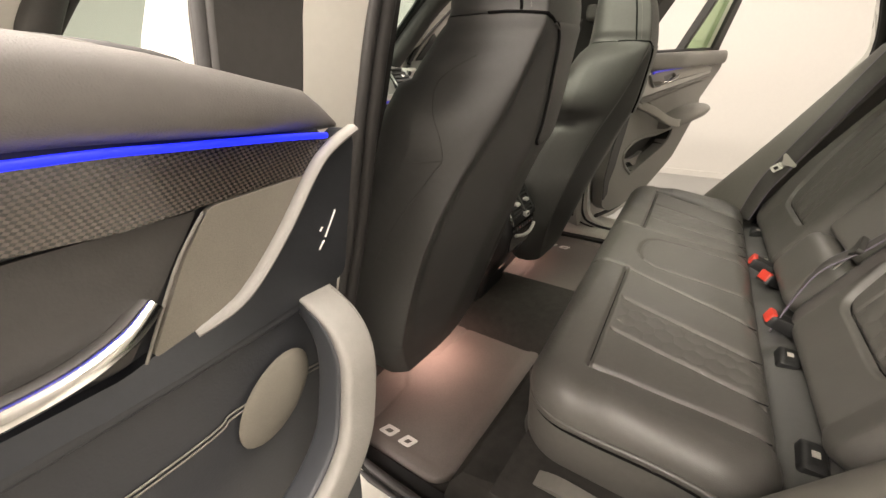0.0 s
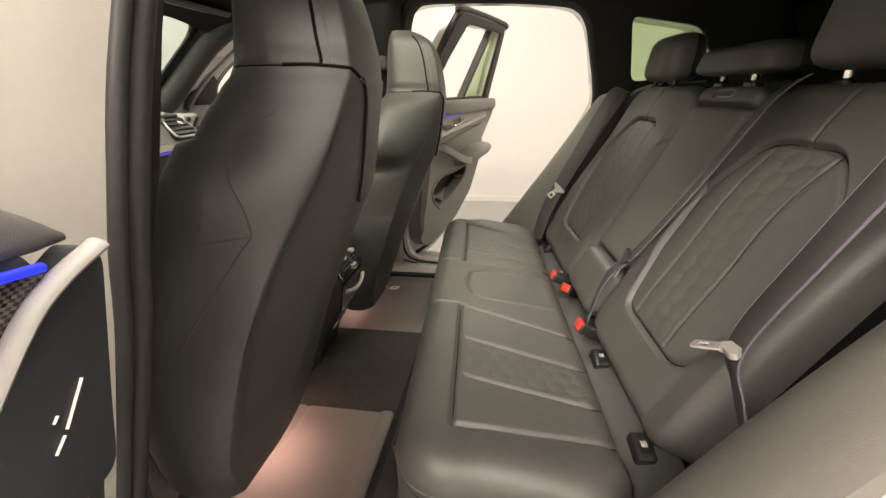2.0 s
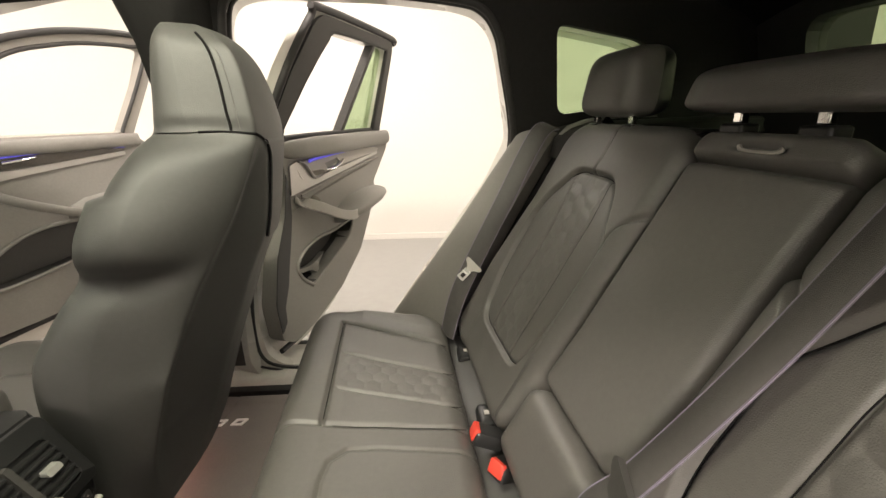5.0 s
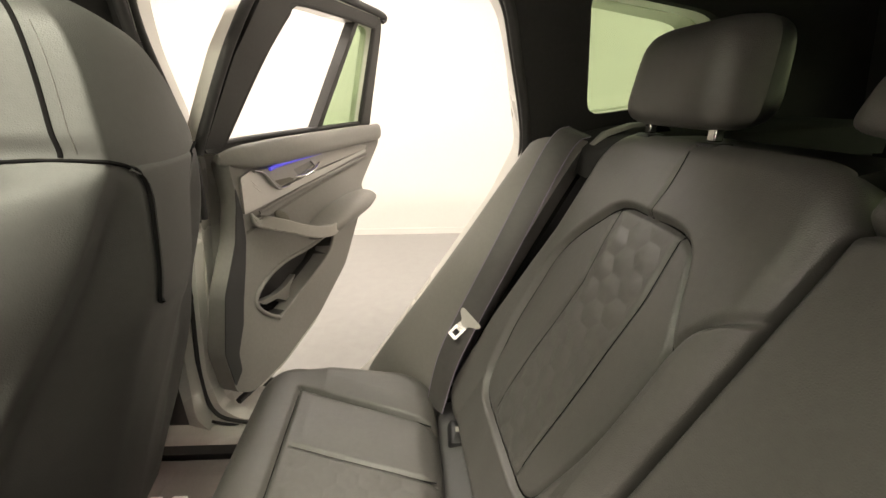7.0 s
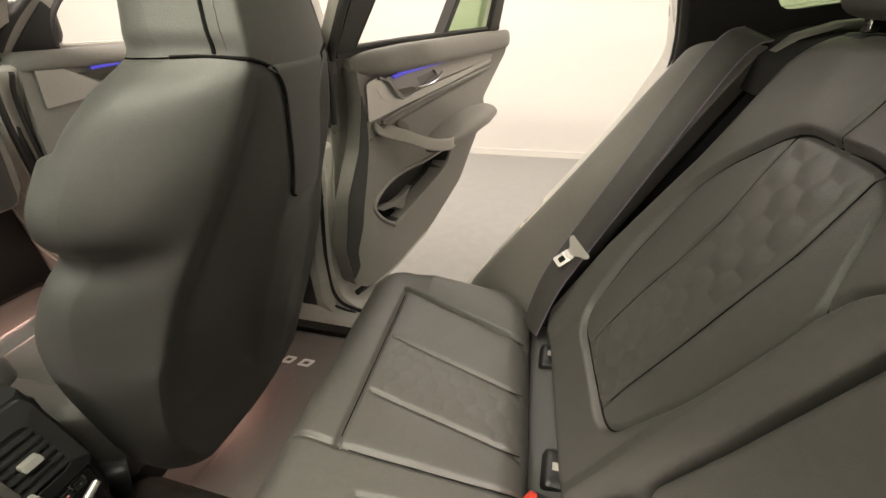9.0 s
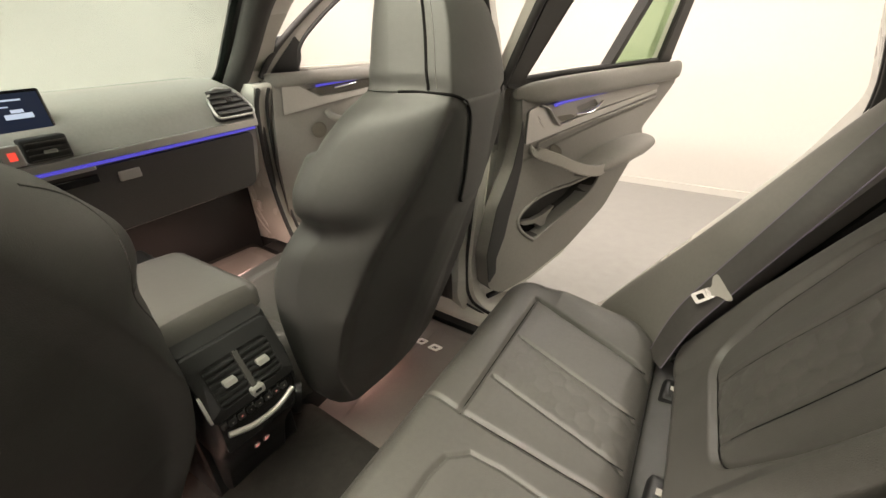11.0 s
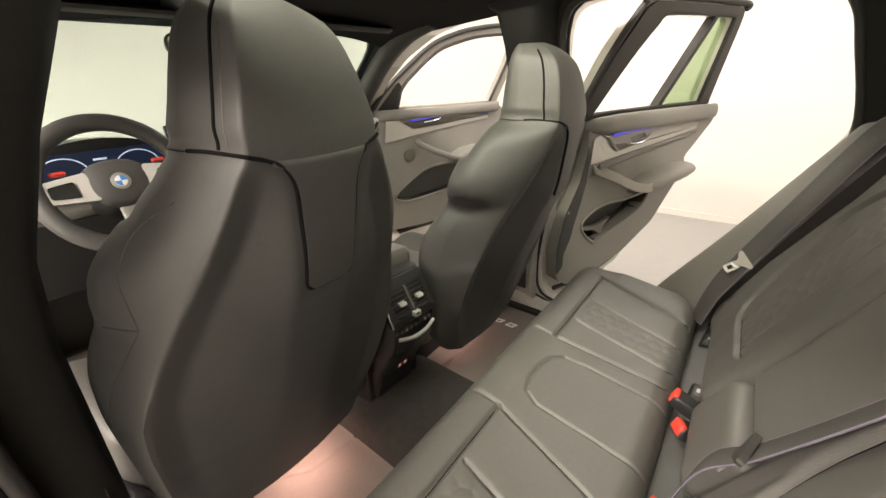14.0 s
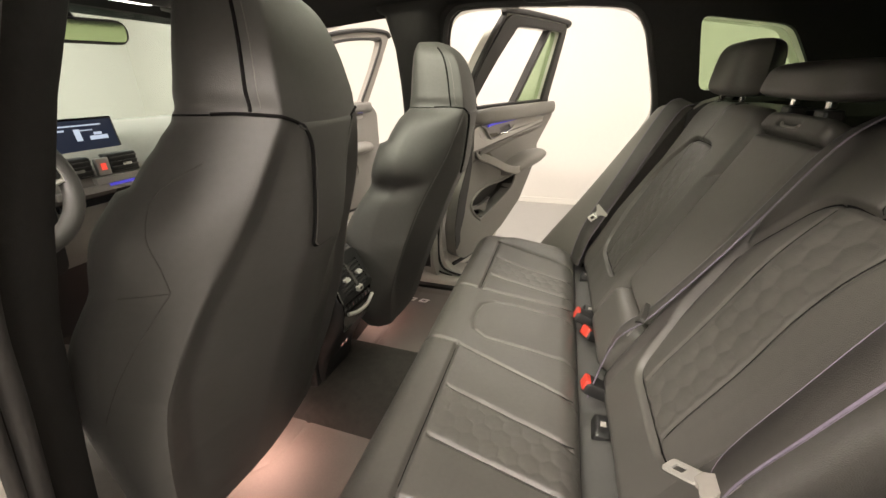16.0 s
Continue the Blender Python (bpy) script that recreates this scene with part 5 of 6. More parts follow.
        decor = [(0.040, 1.126), (0.13, 1.130), (0.28, 1.135), (0.50, 1.135), (0.562, 1.121), (0.55, 1.108), (0.33, 1.092), (0.105, 1.070), (0.085, 1.080), (0.062, 1.108)]
        handle = [(0.168, 1.083, 0.006), (0.20, 1.084, 0.016), (0.24, 1.093, 0.018), (0.275, 1.106, 0.008)]
        corner = [(-0.025, 1.120), (0.010, 1.130), (0.040, 1.120), (0.070, 1.085), (0.100, 1.064), (0.33, 1.087), (0.555, 1.108), (0.555, 1.098), (0.33, 1.068), (0.12, 1.045), (-0.032, 1.030)]
        band = [(0.012, 1.129, 0.012), (0.040, 1.119, 0.013), (0.070, 1.086, 0.013), (0.098, 1.067, 0.012), (0.14, 1.066, 0.010)]
        marks = ((0.006, 1.103, 0.018, 1.092), (0.012, 1.086, 0.030, 1.072), (0.010, 1.089, 0.017, 1.087))
        cloth = [(0.088, 1.090), (0.145, 1.088), (0.165, 1.080), (0.150, 1.074), (0.110, 1.072)]
        pull = [(0.010, 1.018, -0.01), (0.0, 1.006, 0.022), (0.03, 0.988, 0.050), (0.095, 0.955, 0.070), (0.16, 0.925, 0.078), (0.23, 0.908, 0.078), (0.30, 0.915, 0.055)]
        oval, stitch = (0.10, 0.985, 0.034, 0.018, -36), [(-0.03, 0.985, 0.001), (0.10, 1.010, 0.001), (0.30, 1.040, 0.001), (0.50, 1.065, 0.001)]
        edge_r, pull_r = 0.006, 0.017
    # Light strip, decor panel, speaker cover, aluminium corner.
    pipe("light_strip", strip_at, 0.0022 if near else 0.005, strip, "blue ambient light strip")
    panel_ob = flat("decor_panel", decor, 0.0, 0.008, CARBON if near else LIGHTTRIM, "carbon weave decor panel" if near else "grey decor panel", 0.004, 0.0015, [] if near else [grip])
    if not near:
        flat("handle_recess", grip, -0.02, -0.01, BLACK, "", 0.004, 0.0)
    else:
        flat("handle_recess", [(0.084, 1.0985), (0.15, 1.100), (0.50, 1.104), (0.52, 1.08), (0.30, 1.050), (0.135, 1.044), (0.104, 1.078)], 0.0, 0.004, DARKTRIM, "dark handle recess", 0.004, 0.001)
    pipe("door_handle", handle, 0.009 if near else 0.008, CHROME, "chrome door handle", 0.6)
    corner_ob = flat("corner_cover", corner, -0.004, 0.007, ALU if near else SILVER, "brushed aluminium corner trim", 0.006, 0.002)
    pipe("corner_edge", band, edge_r, TRIM if near else SILVER, "", 0.6, 8, corner_ob)
    for a0, z0, a1, z1 in marks:
        pipe("corner_mark", [(a0, z0, 0.0078), (a1, z1, 0.0078)], 0.0008, FELT, "", 0.5, 2, corner_ob)
    flat("speaker_cover", cloth, 0.004, 0.0085, SPEAKER, "olive grey speaker cloth", 0.005, 0.0015)
    # Pull handle flowing into the armrest.
    path = smooth_path(pull, 8)
    way = np.gradient(path, axis=0)[:, :2]
    way /= np.linalg.norm(way, axis=1)[:, None] + 1e-9
    rings, edge, core = [], [], []
    for q, (da, dz_) in zip(path, way):
        sec = rounded([(-pull_r, 0.0), (pull_r, 0.0), (pull_r, -0.010), (-pull_r, -0.010)], 0.0045, 3)
        rings.append([m(q[0] - dz_ * u, q[1] + da * u, q[2] + w) for u, w in sec])
        core.append([m(q[0] - dz_ * (u + 0.003), q[1] + da * (u + 0.003), q[2] + w) for u, w in rounded([(-pull_r, -0.0095), (pull_r - 0.004, -0.0095), (pull_r - 0.004, -0.030), (-pull_r, -0.030)], 0.004, 3)])
        edge.append((q[0] + dz_ * (pull_r - 0.003), q[1] - da * (pull_r - 0.003), q[2] - 0.0012))
    part("pull_handle", mesh_of("pull_handle", *loft(rings)), TRIM if near else LIGHTTRIM, o, "grey leather pull handle")
    part("pull_core", mesh_of("pull_core", *loft(core)), SHADED_TRIM if near else TRIM, o, "dark inner side of the pull handle" if near else "")
    part("pull_stitch", mesh_of("pull_stitch", *tube([m(*q) for q in edge[6:-6:3]], 0.0011, 6)), THREAD, o, "stitched edge")
    rings = []
    for a, zt, zb, d in ((0.20, 0.925, 0.880, 0.06), (0.26, 0.945, 0.882, 0.085), (0.34, 0.962, 0.888, 0.092), (0.44, 0.968, 0.898, 0.085), (0.51, 0.962, 0.908, 0.065), (0.545, 0.950, 0.925, 0.03)):
        rings.append([m(a, zb + (zt - zb) * (0.5 + 0.5 * math.sin(t)), -0.02 + (d + 0.02) * max(0.0, math.cos(t)) ** 0.5) for t in np.linspace(-math.pi / 2, math.pi / 2, 13)] + [m(a, zt, -0.03), m(a, zb, -0.03)])
    part("armrest", mesh_of("armrest", *loft(rings)), TRIM, o, "padded armrest")
    oa, oz, la, lb, tilt = oval
    ct, st = math.cos(radians(tilt)), math.sin(radians(tilt))
    rings = [[m(oa + r * (la * math.cos(t) * ct - lb * math.sin(t) * st), oz + r * (la * math.cos(t) * st + lb * math.sin(t) * ct), 0.003 + 0.006 * math.sqrt(max(0, 1 - r * r)))
              for t in np.linspace(0, 2 * math.pi, 28, endpoint=False)] for r in (1.0, 0.97, 0.85, 0.6, 0.3, 0.05)]
    part("pull_cup", mesh_of("pull_cup", *loft(rings)), SPEAKER, o, "oval olive grey pad behind the pull handle")
    pipe("panel_stitch", stitch, 0.0008 if near else 0.0012, THREAD, "stitched seam")
    pipe("panel_stitch", [(q[0], q[1] - 0.004, q[2]) for q in stitch], 0.0008 if near else 0.0012, THREAD, "stitched seam")
    pipe("panel_crease", [(0.02, 1.020, 0.0), (0.20, 1.025 if near else 1.045, 0.003), (0.40, 1.04 if near else 1.065, 0.003), (0.56, 1.06 if near else 1.08, 0.0)], 0.006, SHADED_TRIM if near else TRIM)
    # Door pocket with a bottle ring.
    ring0 = [m(a, z, -0.004) for a, z in rounded(pocket, 0.02)]
    ring1 = [m(a * 0.96 + 0.004, (z - 0.79) * 0.93 + 0.785, -0.075) for a, z in rounded(pocket, 0.02)]
    mid = [m(0.14, 0.79, -0.078)] * len(ring1)
    part("door_pocket", mesh_of("door_pocket", *loft([ring0, ring1, mid], False)), DARKTRIM, o, "dark door pocket")
    pipe("pocket_lip", [(a, z, 0.001) for a, z in (pocket[3:9] if near else pocket + pocket[:1])], 0.006, TRIM, "raised pocket lip")
    if near:
        pipe("bottle_divider", [(0.075, 0.738, -0.004), (0.10, 0.770, -0.012), (0.09, 0.80, -0.03), (0.06, 0.82, -0.05)], 0.009, TRIM, "bottle holder divider")
    else:
        flat("bottle_divider", [(-0.012, 0.776), (0.05, 0.764), (0.100, 0.768), (0.150, 0.786), (0.118, 0.756), (0.112, 0.735), (0.122, 0.715), (0.100, 0.722), (0.060, 0.748), (0.01, 0.756)], -0.040, -0.022, TRIM, "pale bottle holder divider", 0.006, 0.003)
        # Flat plate whose colour carries the shade of the hollow.
        flat("bottle_hollow", [(-0.020, 0.757), (0.03, 0.748), (0.07, 0.733), (0.098, 0.715), (0.06, 0.712), (0.02, 0.724), (-0.012, 0.742)], -0.055, -0.041, SEAM, "dark bottle hollow", 0.006, 0.0)
    return o


def front_door(s, ox, oy, ang, dz, label):
    o = thing("front_door", label, "car door", "car doors")
    m = door_map(s, ox, oy, ang, dz)
    strip, flat, pipe = door_bits(o, m, False)
    pocket = [(0.62, 0.80), (0.46, 0.845), (0.32, 0.85), (0.22, 0.83), (0.12, 0.780), (0.03, 0.715), (0.05, 0.685), (0.15, 0.672), (0.40, 0.70), (0.60, 0.73)]
    panel = [(-0.03, 1.15), (0.80, 1.15), (0.84, 1.10), (0.84, 0.75), (0.80, 0.60), (0.70, 0.53), (0.20, 0.515), (-0.04, 0.52), (-0.075, 0.56), (-0.075, 0.80), (-0.05, 1.0)]
    flat("trim_panel", panel, -0.05, 0.0, TRIM, "grey moulded door trim", 0.02, 0.004, [pocket])
    flat("outer_panel", [(-0.13, 1.18), (0.80, 1.18), (0.88, 1.12), (0.89, 0.60), (0.82, 0.45), (0.1, 0.42), (-0.12, 0.42)], -0.15, -0.052, PAINT, "cream white painted outer door panel", 0.03, 0.012)
    arc_o = [(-0.06, 1.155), (0.02, 1.26), (0.13, 1.36), (0.28, 1.47), (0.43, 1.525), (0.58, 1.555), (0.76, 1.573), (0.90, 1.570), (0.935, 1.548), (0.885, 1.38), (0.80, 1.155)]
    arc_i = [(0.10, 1.175), (0.12, 1.265), (0.20, 1.35), (0.33, 1.445), (0.47, 1.49), (0.60, 1.515), (0.78, 1.528), (0.86, 1.522), (0.825, 1.38), (0.745, 1.175)]
    # The frame takes light grey trim, darker than the body paint.
    flat("window_frame", arc_o, -0.075, -0.035, LIGHTTRIM, "cream white painted arched window frame", 0.02, 0.006, [arc_i])
    pipe("frame_seal", [(a, z, -0.03) for a, z in arc_o[:-2]], 0.012, RUBBER, "black rubber seal")
    pipe("window_seal", [(a, z, -0.03) for a, z in arc_i], 0.008, RUBBER)
    flat("mirror_corner", [(-0.02, 1.165), (0.105, 1.165), (0.125, 1.27), (0.10, 1.30)], -0.05, -0.028, BLACK, "black mirror corner cover", 0.006)
    v, f = pad(0.10, 0.07, 0.05, lambda u, v: 0.05 + 0 * u, -0.05, 14, 12, lambda u, v, w: m(0.10 + u, 1.235 + v, -0.22 + w), 0.04)
    part("wing_mirror", mesh_of("wing_mirror", v, f), BLACK, o, "black wing mirror")
    rings = []
    for a, k in ((-0.05, 0.2), (-0.02, 0.7), (0.1, 1), (0.4, 1), (0.72, 0.95), (0.79, 0.6), (0.81, 0.2)):
        rings.append([m(a, 1.143 + 0.028 * math.sin(t), -0.03 + 0.062 * k * (0.5 + 0.5 * math.cos(t)) ** 0.6, 0.1) for t in np.linspace(-math.pi, math.pi, 20, endpoint=False)])
    part("belt_rail", mesh_of("belt_rail", *loft(rings)), TRIM, o, "padded leather belt rail")
    pipe("light_strip", [(0.15, 1.108, 0.010), (0.35, 1.120, 0.012), (0.55, 1.122, 0.012), (0.70, 1.118, 0.008)], 0.005, strip, "blue ambient light strip")
    flat("corner_cover", [(0.005, 1.135), (0.05, 1.130), (0.10, 1.10), (0.16, 1.062), (0.30, 1.068), (0.70, 1.098), (0.70, 1.082), (0.30, 1.045), (-0.012, 1.008)], -0.004, 0.008, SILVER,
         "brushed aluminium corner trim", 0.006, 0.002)
    flat("decor_panel", [(0.11, 1.098), (0.35, 1.115), (0.70, 1.112), (0.70, 1.10), (0.30, 1.072), (0.165, 1.068)], 0.0, 0.007, CARBON, "dark decor panel", 0.003, 0.001)
    pipe("door_handle", [(0.235, 1.094, 0.010), (0.28, 1.099, 0.020), (0.34, 1.106, 0.010)], 0.008, CHROME, "chrome door handle", 0.6)
    pipe("pull_handle", [(0.19, 0.995, 0.0), (0.20, 0.975, 0.045), (0.30, 0.925, 0.07), (0.42, 0.885, 0.075), (0.52, 0.90, 0.05)], 0.017, TRIM, "grey pull handle")
    rings = []
    for a, zt, zb, d in ((0.40, 0.90, 0.86, 0.06), (0.48, 0.93, 0.86, 0.085), (0.58, 0.94, 0.865, 0.09), (0.70, 0.94, 0.875, 0.08), (0.75, 0.92, 0.89, 0.03)):
        rings.append([m(a, zb + (zt - zb) * (0.5 + 0.5 * math.sin(t)), -0.02 + (d + 0.02) * max(0.0, math.cos(t)) ** 0.5) for t in np.linspace(-math.pi / 2, math.pi / 2, 13)] + [m(a, zt, -0.03), m(a, zb, -0.03)])
    part("armrest", mesh_of("armrest", *loft(rings)), TRIM, o, "padded armrest")
    rings = [[m(0.135 + 0.035 * r * math.cos(t), 0.925 + 0.035 * r * math.sin(t), 0.003 + 0.006 * math.sqrt(max(0, 1 - r * r))) for t in np.linspace(0, 2 * math.pi, 20, endpoint=False)] for r in (1, 0.9, 0.6, 0.1)]
    part("speaker_cover", mesh_of("speaker_cover", *loft(rings)), SPEAKER, o, "round speaker cover")
    ring0 = [m(a, z, -0.004) for a, z in rounded(pocket, 0.02)]
    ring1 = [m(a, (z - 0.74) * 0.9 + 0.74, -0.046) for a, z in rounded(pocket, 0.02)]
    part("door_pocket", mesh_of("door_pocket", *loft([ring0, ring1, [m(0.3, 0.76, -0.049)] * len(ring1)], False)), DARKTRIM, o, "dark door pocket")
    pipe("pocket_lip", [(a, z, 0.002) for a, z in pocket + pocket[:1]], 0.007, TRIM, "raised pocket lip")
    pipe("edge_seal", [(-0.05, 1.14, -0.048), (-0.095, 0.95, -0.048), (-0.10, 0.60, -0.048), (-0.05, 0.495, -0.048), (0.2, 0.492, -0.048), (0.68, 0.515, -0.048), (0.775, 0.60, -0.048), (0.785, 0.9, -0.048)], 0.014, RUBBER, "black rubber door seal")
    return o


rear_door(1, -0.195, 0.895, 16.5, 0.0, False, "open rear car door with grey trim and window down")
rear_door(-1, -0.084, 0.840, 3, 0.0, True, "open rear car door with carbon trim and glowing blue strip")
front_door(1, -1.30, 0.835, 14, 0.03, "open front car door with arched window frame and grey trim")
front_door(-1, -1.28, 0.86, 30, 0.0, "open front car door with arched window frame and grey trim")

# ---------------------------------------------------------------- centre console
console = thing("centre_console", "dark centre console with rear air vents and armrest", "console")
rings = []
for x, w, zt in ((-1.05, 0.13, 0.80), (-0.80, 0.12, 0.79), (-0.62, 0.110, 0.80), (-0.46, 0.100, 0.845), (-0.40, 0.095, 0.858)):
    rings.append([(x, -w - 0.01, 0.42), (x, -w - 0.01, zt - 0.03), (x, -w + 0.01, zt), (x, w - 0.03, zt), (x, w - 0.01, zt - 0.03), (x, w - 0.01, 0.42)])
part("console_body", mesh_of("console_body", *loft(rings), smooth=False), BLACK, console, bevel=0.008)
v, f = pad(0.165, 0.102, 0.03, lambda u, v: 0.045 + 0.006 * np.clip(1 - (v / 0.1) ** 2, 0, 1), 0.0, 24, 24, lambda u, v, w: (u - 0.550, v - 0.012, w + 0.864 + 0.06 * u), 0.02)
part("armrest_lid", mesh_of("armrest_lid", v, f), LEATHER, console, "soft grey armrest lid")
FACE_Z, FACE_X = (0.42, 0.52, 0.60, 0.68, 0.74, 0.80, 0.86, 0.885), (-0.40, -0.39, -0.361, -0.310, -0.290, -0.293, -0.328, -0.345)
LEVEL_A, LEVEL_B = (0.42, 0.578, 0.70, 0.755, 0.838, 0.862), (0.42, 0.599, 0.742, 0.798, 0.862, 0.885)


def rear_face(y, z, w=0.0):
    """The console's rear face, leaning back towards its foot."""
    z = float(np.interp(z, LEVEL_A, LEVEL_B))
    return float(np.interp(z, FACE_Z, FACE_X)) + w, 0.86 * y - 0.010, z


def face(name, y0, y1, z0, z1, w0, w1, mat, label="", parent=console, r=0.004, bevel=0.0015, skew=0.0):
    v, f = plate([rounded([(y0, z0), (y1, z0), (y1, z1), (y0, z1)], r)], w1 - w0, lambda y, z, w: rear_face(y, z + skew * y, w0 + w))
    return part(name, mesh_of(name, v, f, False), mat, parent, label, bevel)


# The rear face: a skin that follows the profile, and what sits in it.
rings = []
for z in np.linspace(0.42, 0.862, 24):
    x, _, z = rear_face(0, z)
    wd = 0.080 if z > 0.64 else 0.072
    rings.append([(-0.41, -0.018 - wd, z), (x - 0.012, -0.018 - wd, z), (x, -0.018 - wd + 0.010, z), (x, -0.018 + wd - 0.010, z), (x - 0.012, -0.018 + wd, z), (-0.41, -0.018 + wd, z)])
part("rear_cover", mesh_of("rear_cover", *loft(rings)), BLACK, console, "dark rear cover of the console")


def ring_face(name, outer, inner, w0, w1, mat, label=""):
    """A rectangular frame on the rear face."""
    loops = [rounded([(o[0], o[2]), (o[1], o[2]), (o[1], o[3]), (o[0], o[3])], 0.012) for o in (outer, inner)]
    v, f = plate(loops, w1 - w0, lambda y, z, w: rear_face(y, z, w0 + w))
    part(name, mesh_of(name, v, f, False), mat, console, label, 0.0015)


ring_face("vent_surround", (-0.100, 0.076, 0.735, 0.860), (-0.078, 0.054, 0.752, 0.836), 0.001, 0.008, BLACK, "black vent surround")
face("vent_plate", -0.078, 0.058, 0.752, 0.838, 0.001, 0.003, BLACK, "black vent opening", r=0.010)
for c in (-0.044, 0.025):
    for k in range(6):
        face("vent_slat", c - 0.031, c + 0.031, 0.760 + 0.0125 * k, 0.7640 + 0.0125 * k, 0.003, 0.009, BLACK, r=0.001, bevel=0.0008)
    face("vent_tab", c - 0.012, c + 0.012, 0.791, 0.801, 0.006, 0.018, STEEL, "chrome vent tab", r=0.003)
face("vent_bar", -0.0155, -0.0055, 0.756, 0.838, 0.003, 0.013, DARKTRIM)
face("vent_wheel", -0.022, 0.004, 0.746, 0.762, 0.008, 0.018, STEEL, "chrome vent wheel")
face("wheel_slot", -0.016, -0.003, 0.751, 0.757, 0.018, 0.0186, BLACK, bevel=0)
face("vent_frame", -0.104, -0.098, 0.742, 0.800, 0.002, 0.010, CHROME, "chrome edge strip", r=0.002)
face("climate_panel", -0.090, 0.066, 0.655, 0.738, 0.001, 0.006, GLOSS, "gloss black rear climate panel", r=0.008)
for k in range(7):
    face("climate_button", -0.076 + 0.019 * k, -0.062 + 0.019 * k, 0.715, 0.727, 0.006, 0.009, BLACK, r=0.002)
    face("button_mark", -0.0705 + 0.019 * k, -0.0675 + 0.019 * k, 0.7200, 0.7220, 0.009, 0.0096, PINKGLOW if k in (1, 5) else LIGHTTRIM, "small lit button symbol", r=0.0005, bevel=0)
c = smooth_path([rear_face(-0.084, 0.706, 0.010), rear_face(-0.045, 0.698, 0.016), rear_face(-0.012, 0.696, 0.018), rear_face(0.022, 0.698, 0.016), rear_face(0.060, 0.706, 0.010)], 6)
part("chrome_bar", mesh_of("chrome_bar", *tube(c, 0.0052, 8)), STEEL, console, "bowed chrome bar")
for k in (-0.014, 0.010):
    q = [rear_face(k + 0.0065 * math.cos(t), 0.578 + 0.0065 * math.sin(t), 0.003) for t in np.linspace(0, 2 * math.pi, 14, endpoint=False)]
    part("socket_ring", mesh_of("socket_ring", *tube(q, 0.0016, 6, True)), SILVER, console)
    face("usb_socket", k - 0.0055, k + 0.0055, 0.5735, 0.5825, 0.0, 0.004, PINKGLOW, "small pink lit charging socket", r=0.004, bevel=0)

# ---------------------------------------------------------------- dashboard and what stands on it
dash = thing("dashboard", "grey dashboard with silver strip, air vents and glove box", "dashboard", m=pose(-0.04, 0.03, 0.035, 0, 0, 5.2))
rings = []
for y in np.linspace(-0.70, 0.70, 29):
    e = 1 - 0.06 * abs(y / 0.7) ** 6
    prof = [(-1.60, 1.14), (-1.45, 1.168 * e + 1.14 * (1 - e)), (-1.30, 1.165), (-1.18, 1.135), (-1.115, 1.085), (-1.10, 1.045), (-1.085, 1.035), (-1.08, 1.010), (-1.10, 0.995), (-1.115, 0.93), (-1.14, 0.83), (-1.20, 0.76), (-1.60, 0.72)]
    rings.append([(x, y, z) for x, z in prof])
part("dash_body", mesh_of("dash_body", *loft(rings)), TRIM, dash)
v, f = plate([rounded([(-0.02, 1.012), (0.69, 1.012), (0.69, 1.036), (-0.02, 1.030)], 0.004)], 0.02, lambda u, v, w: (-1.085 + w, u, v))
part("silver_strip", mesh_of("silver_strip", v, f, False), SILVER, dash, "satin silver dashboard strip", bevel=0.003)
part("light_strip", mesh_of("light_strip", *tube([(-1.076, y, 1.004) for y in np.linspace(0.02, 0.68, 10)], 0.005, 8)), BLUEFAR, dash, "blue ambient light strip")
for y0, y1, zc in ((-0.10, -0.005, 1.06), (0.045, 0.14, 1.06)):
    vent = part("air_vent", mesh_of("air_vent", *box(-1.125, -1.085, y0, y1, zc - 0.032, zc + 0.032), smooth=False), BLACK, dash, "black dashboard air vent", bevel=0.006)
    for k in range(4):
        part("vent_slat", mesh_of("vent_slat", *box(-1.09, -1.078, y0 + 0.006, y1 - 0.006, zc - 0.024 + 0.014 * k, zc - 0.020 + 0.014 * k), smooth=False), DARKTRIM, vent)
    part("vent_tab", mesh_of("vent_tab", *box(-1.08, -1.072, (y0 + y1) / 2 - 0.014, (y0 + y1) / 2 + 0.014, zc - 0.006, zc + 0.002), smooth=False), CHROME, vent)
def on_slope(u, v, w):
    """The dashboard's upper face, which leans forward."""
    return -1.076 - 0.85 * (v - 1.04) + 0.76 * w, u, v + 0.65 * w


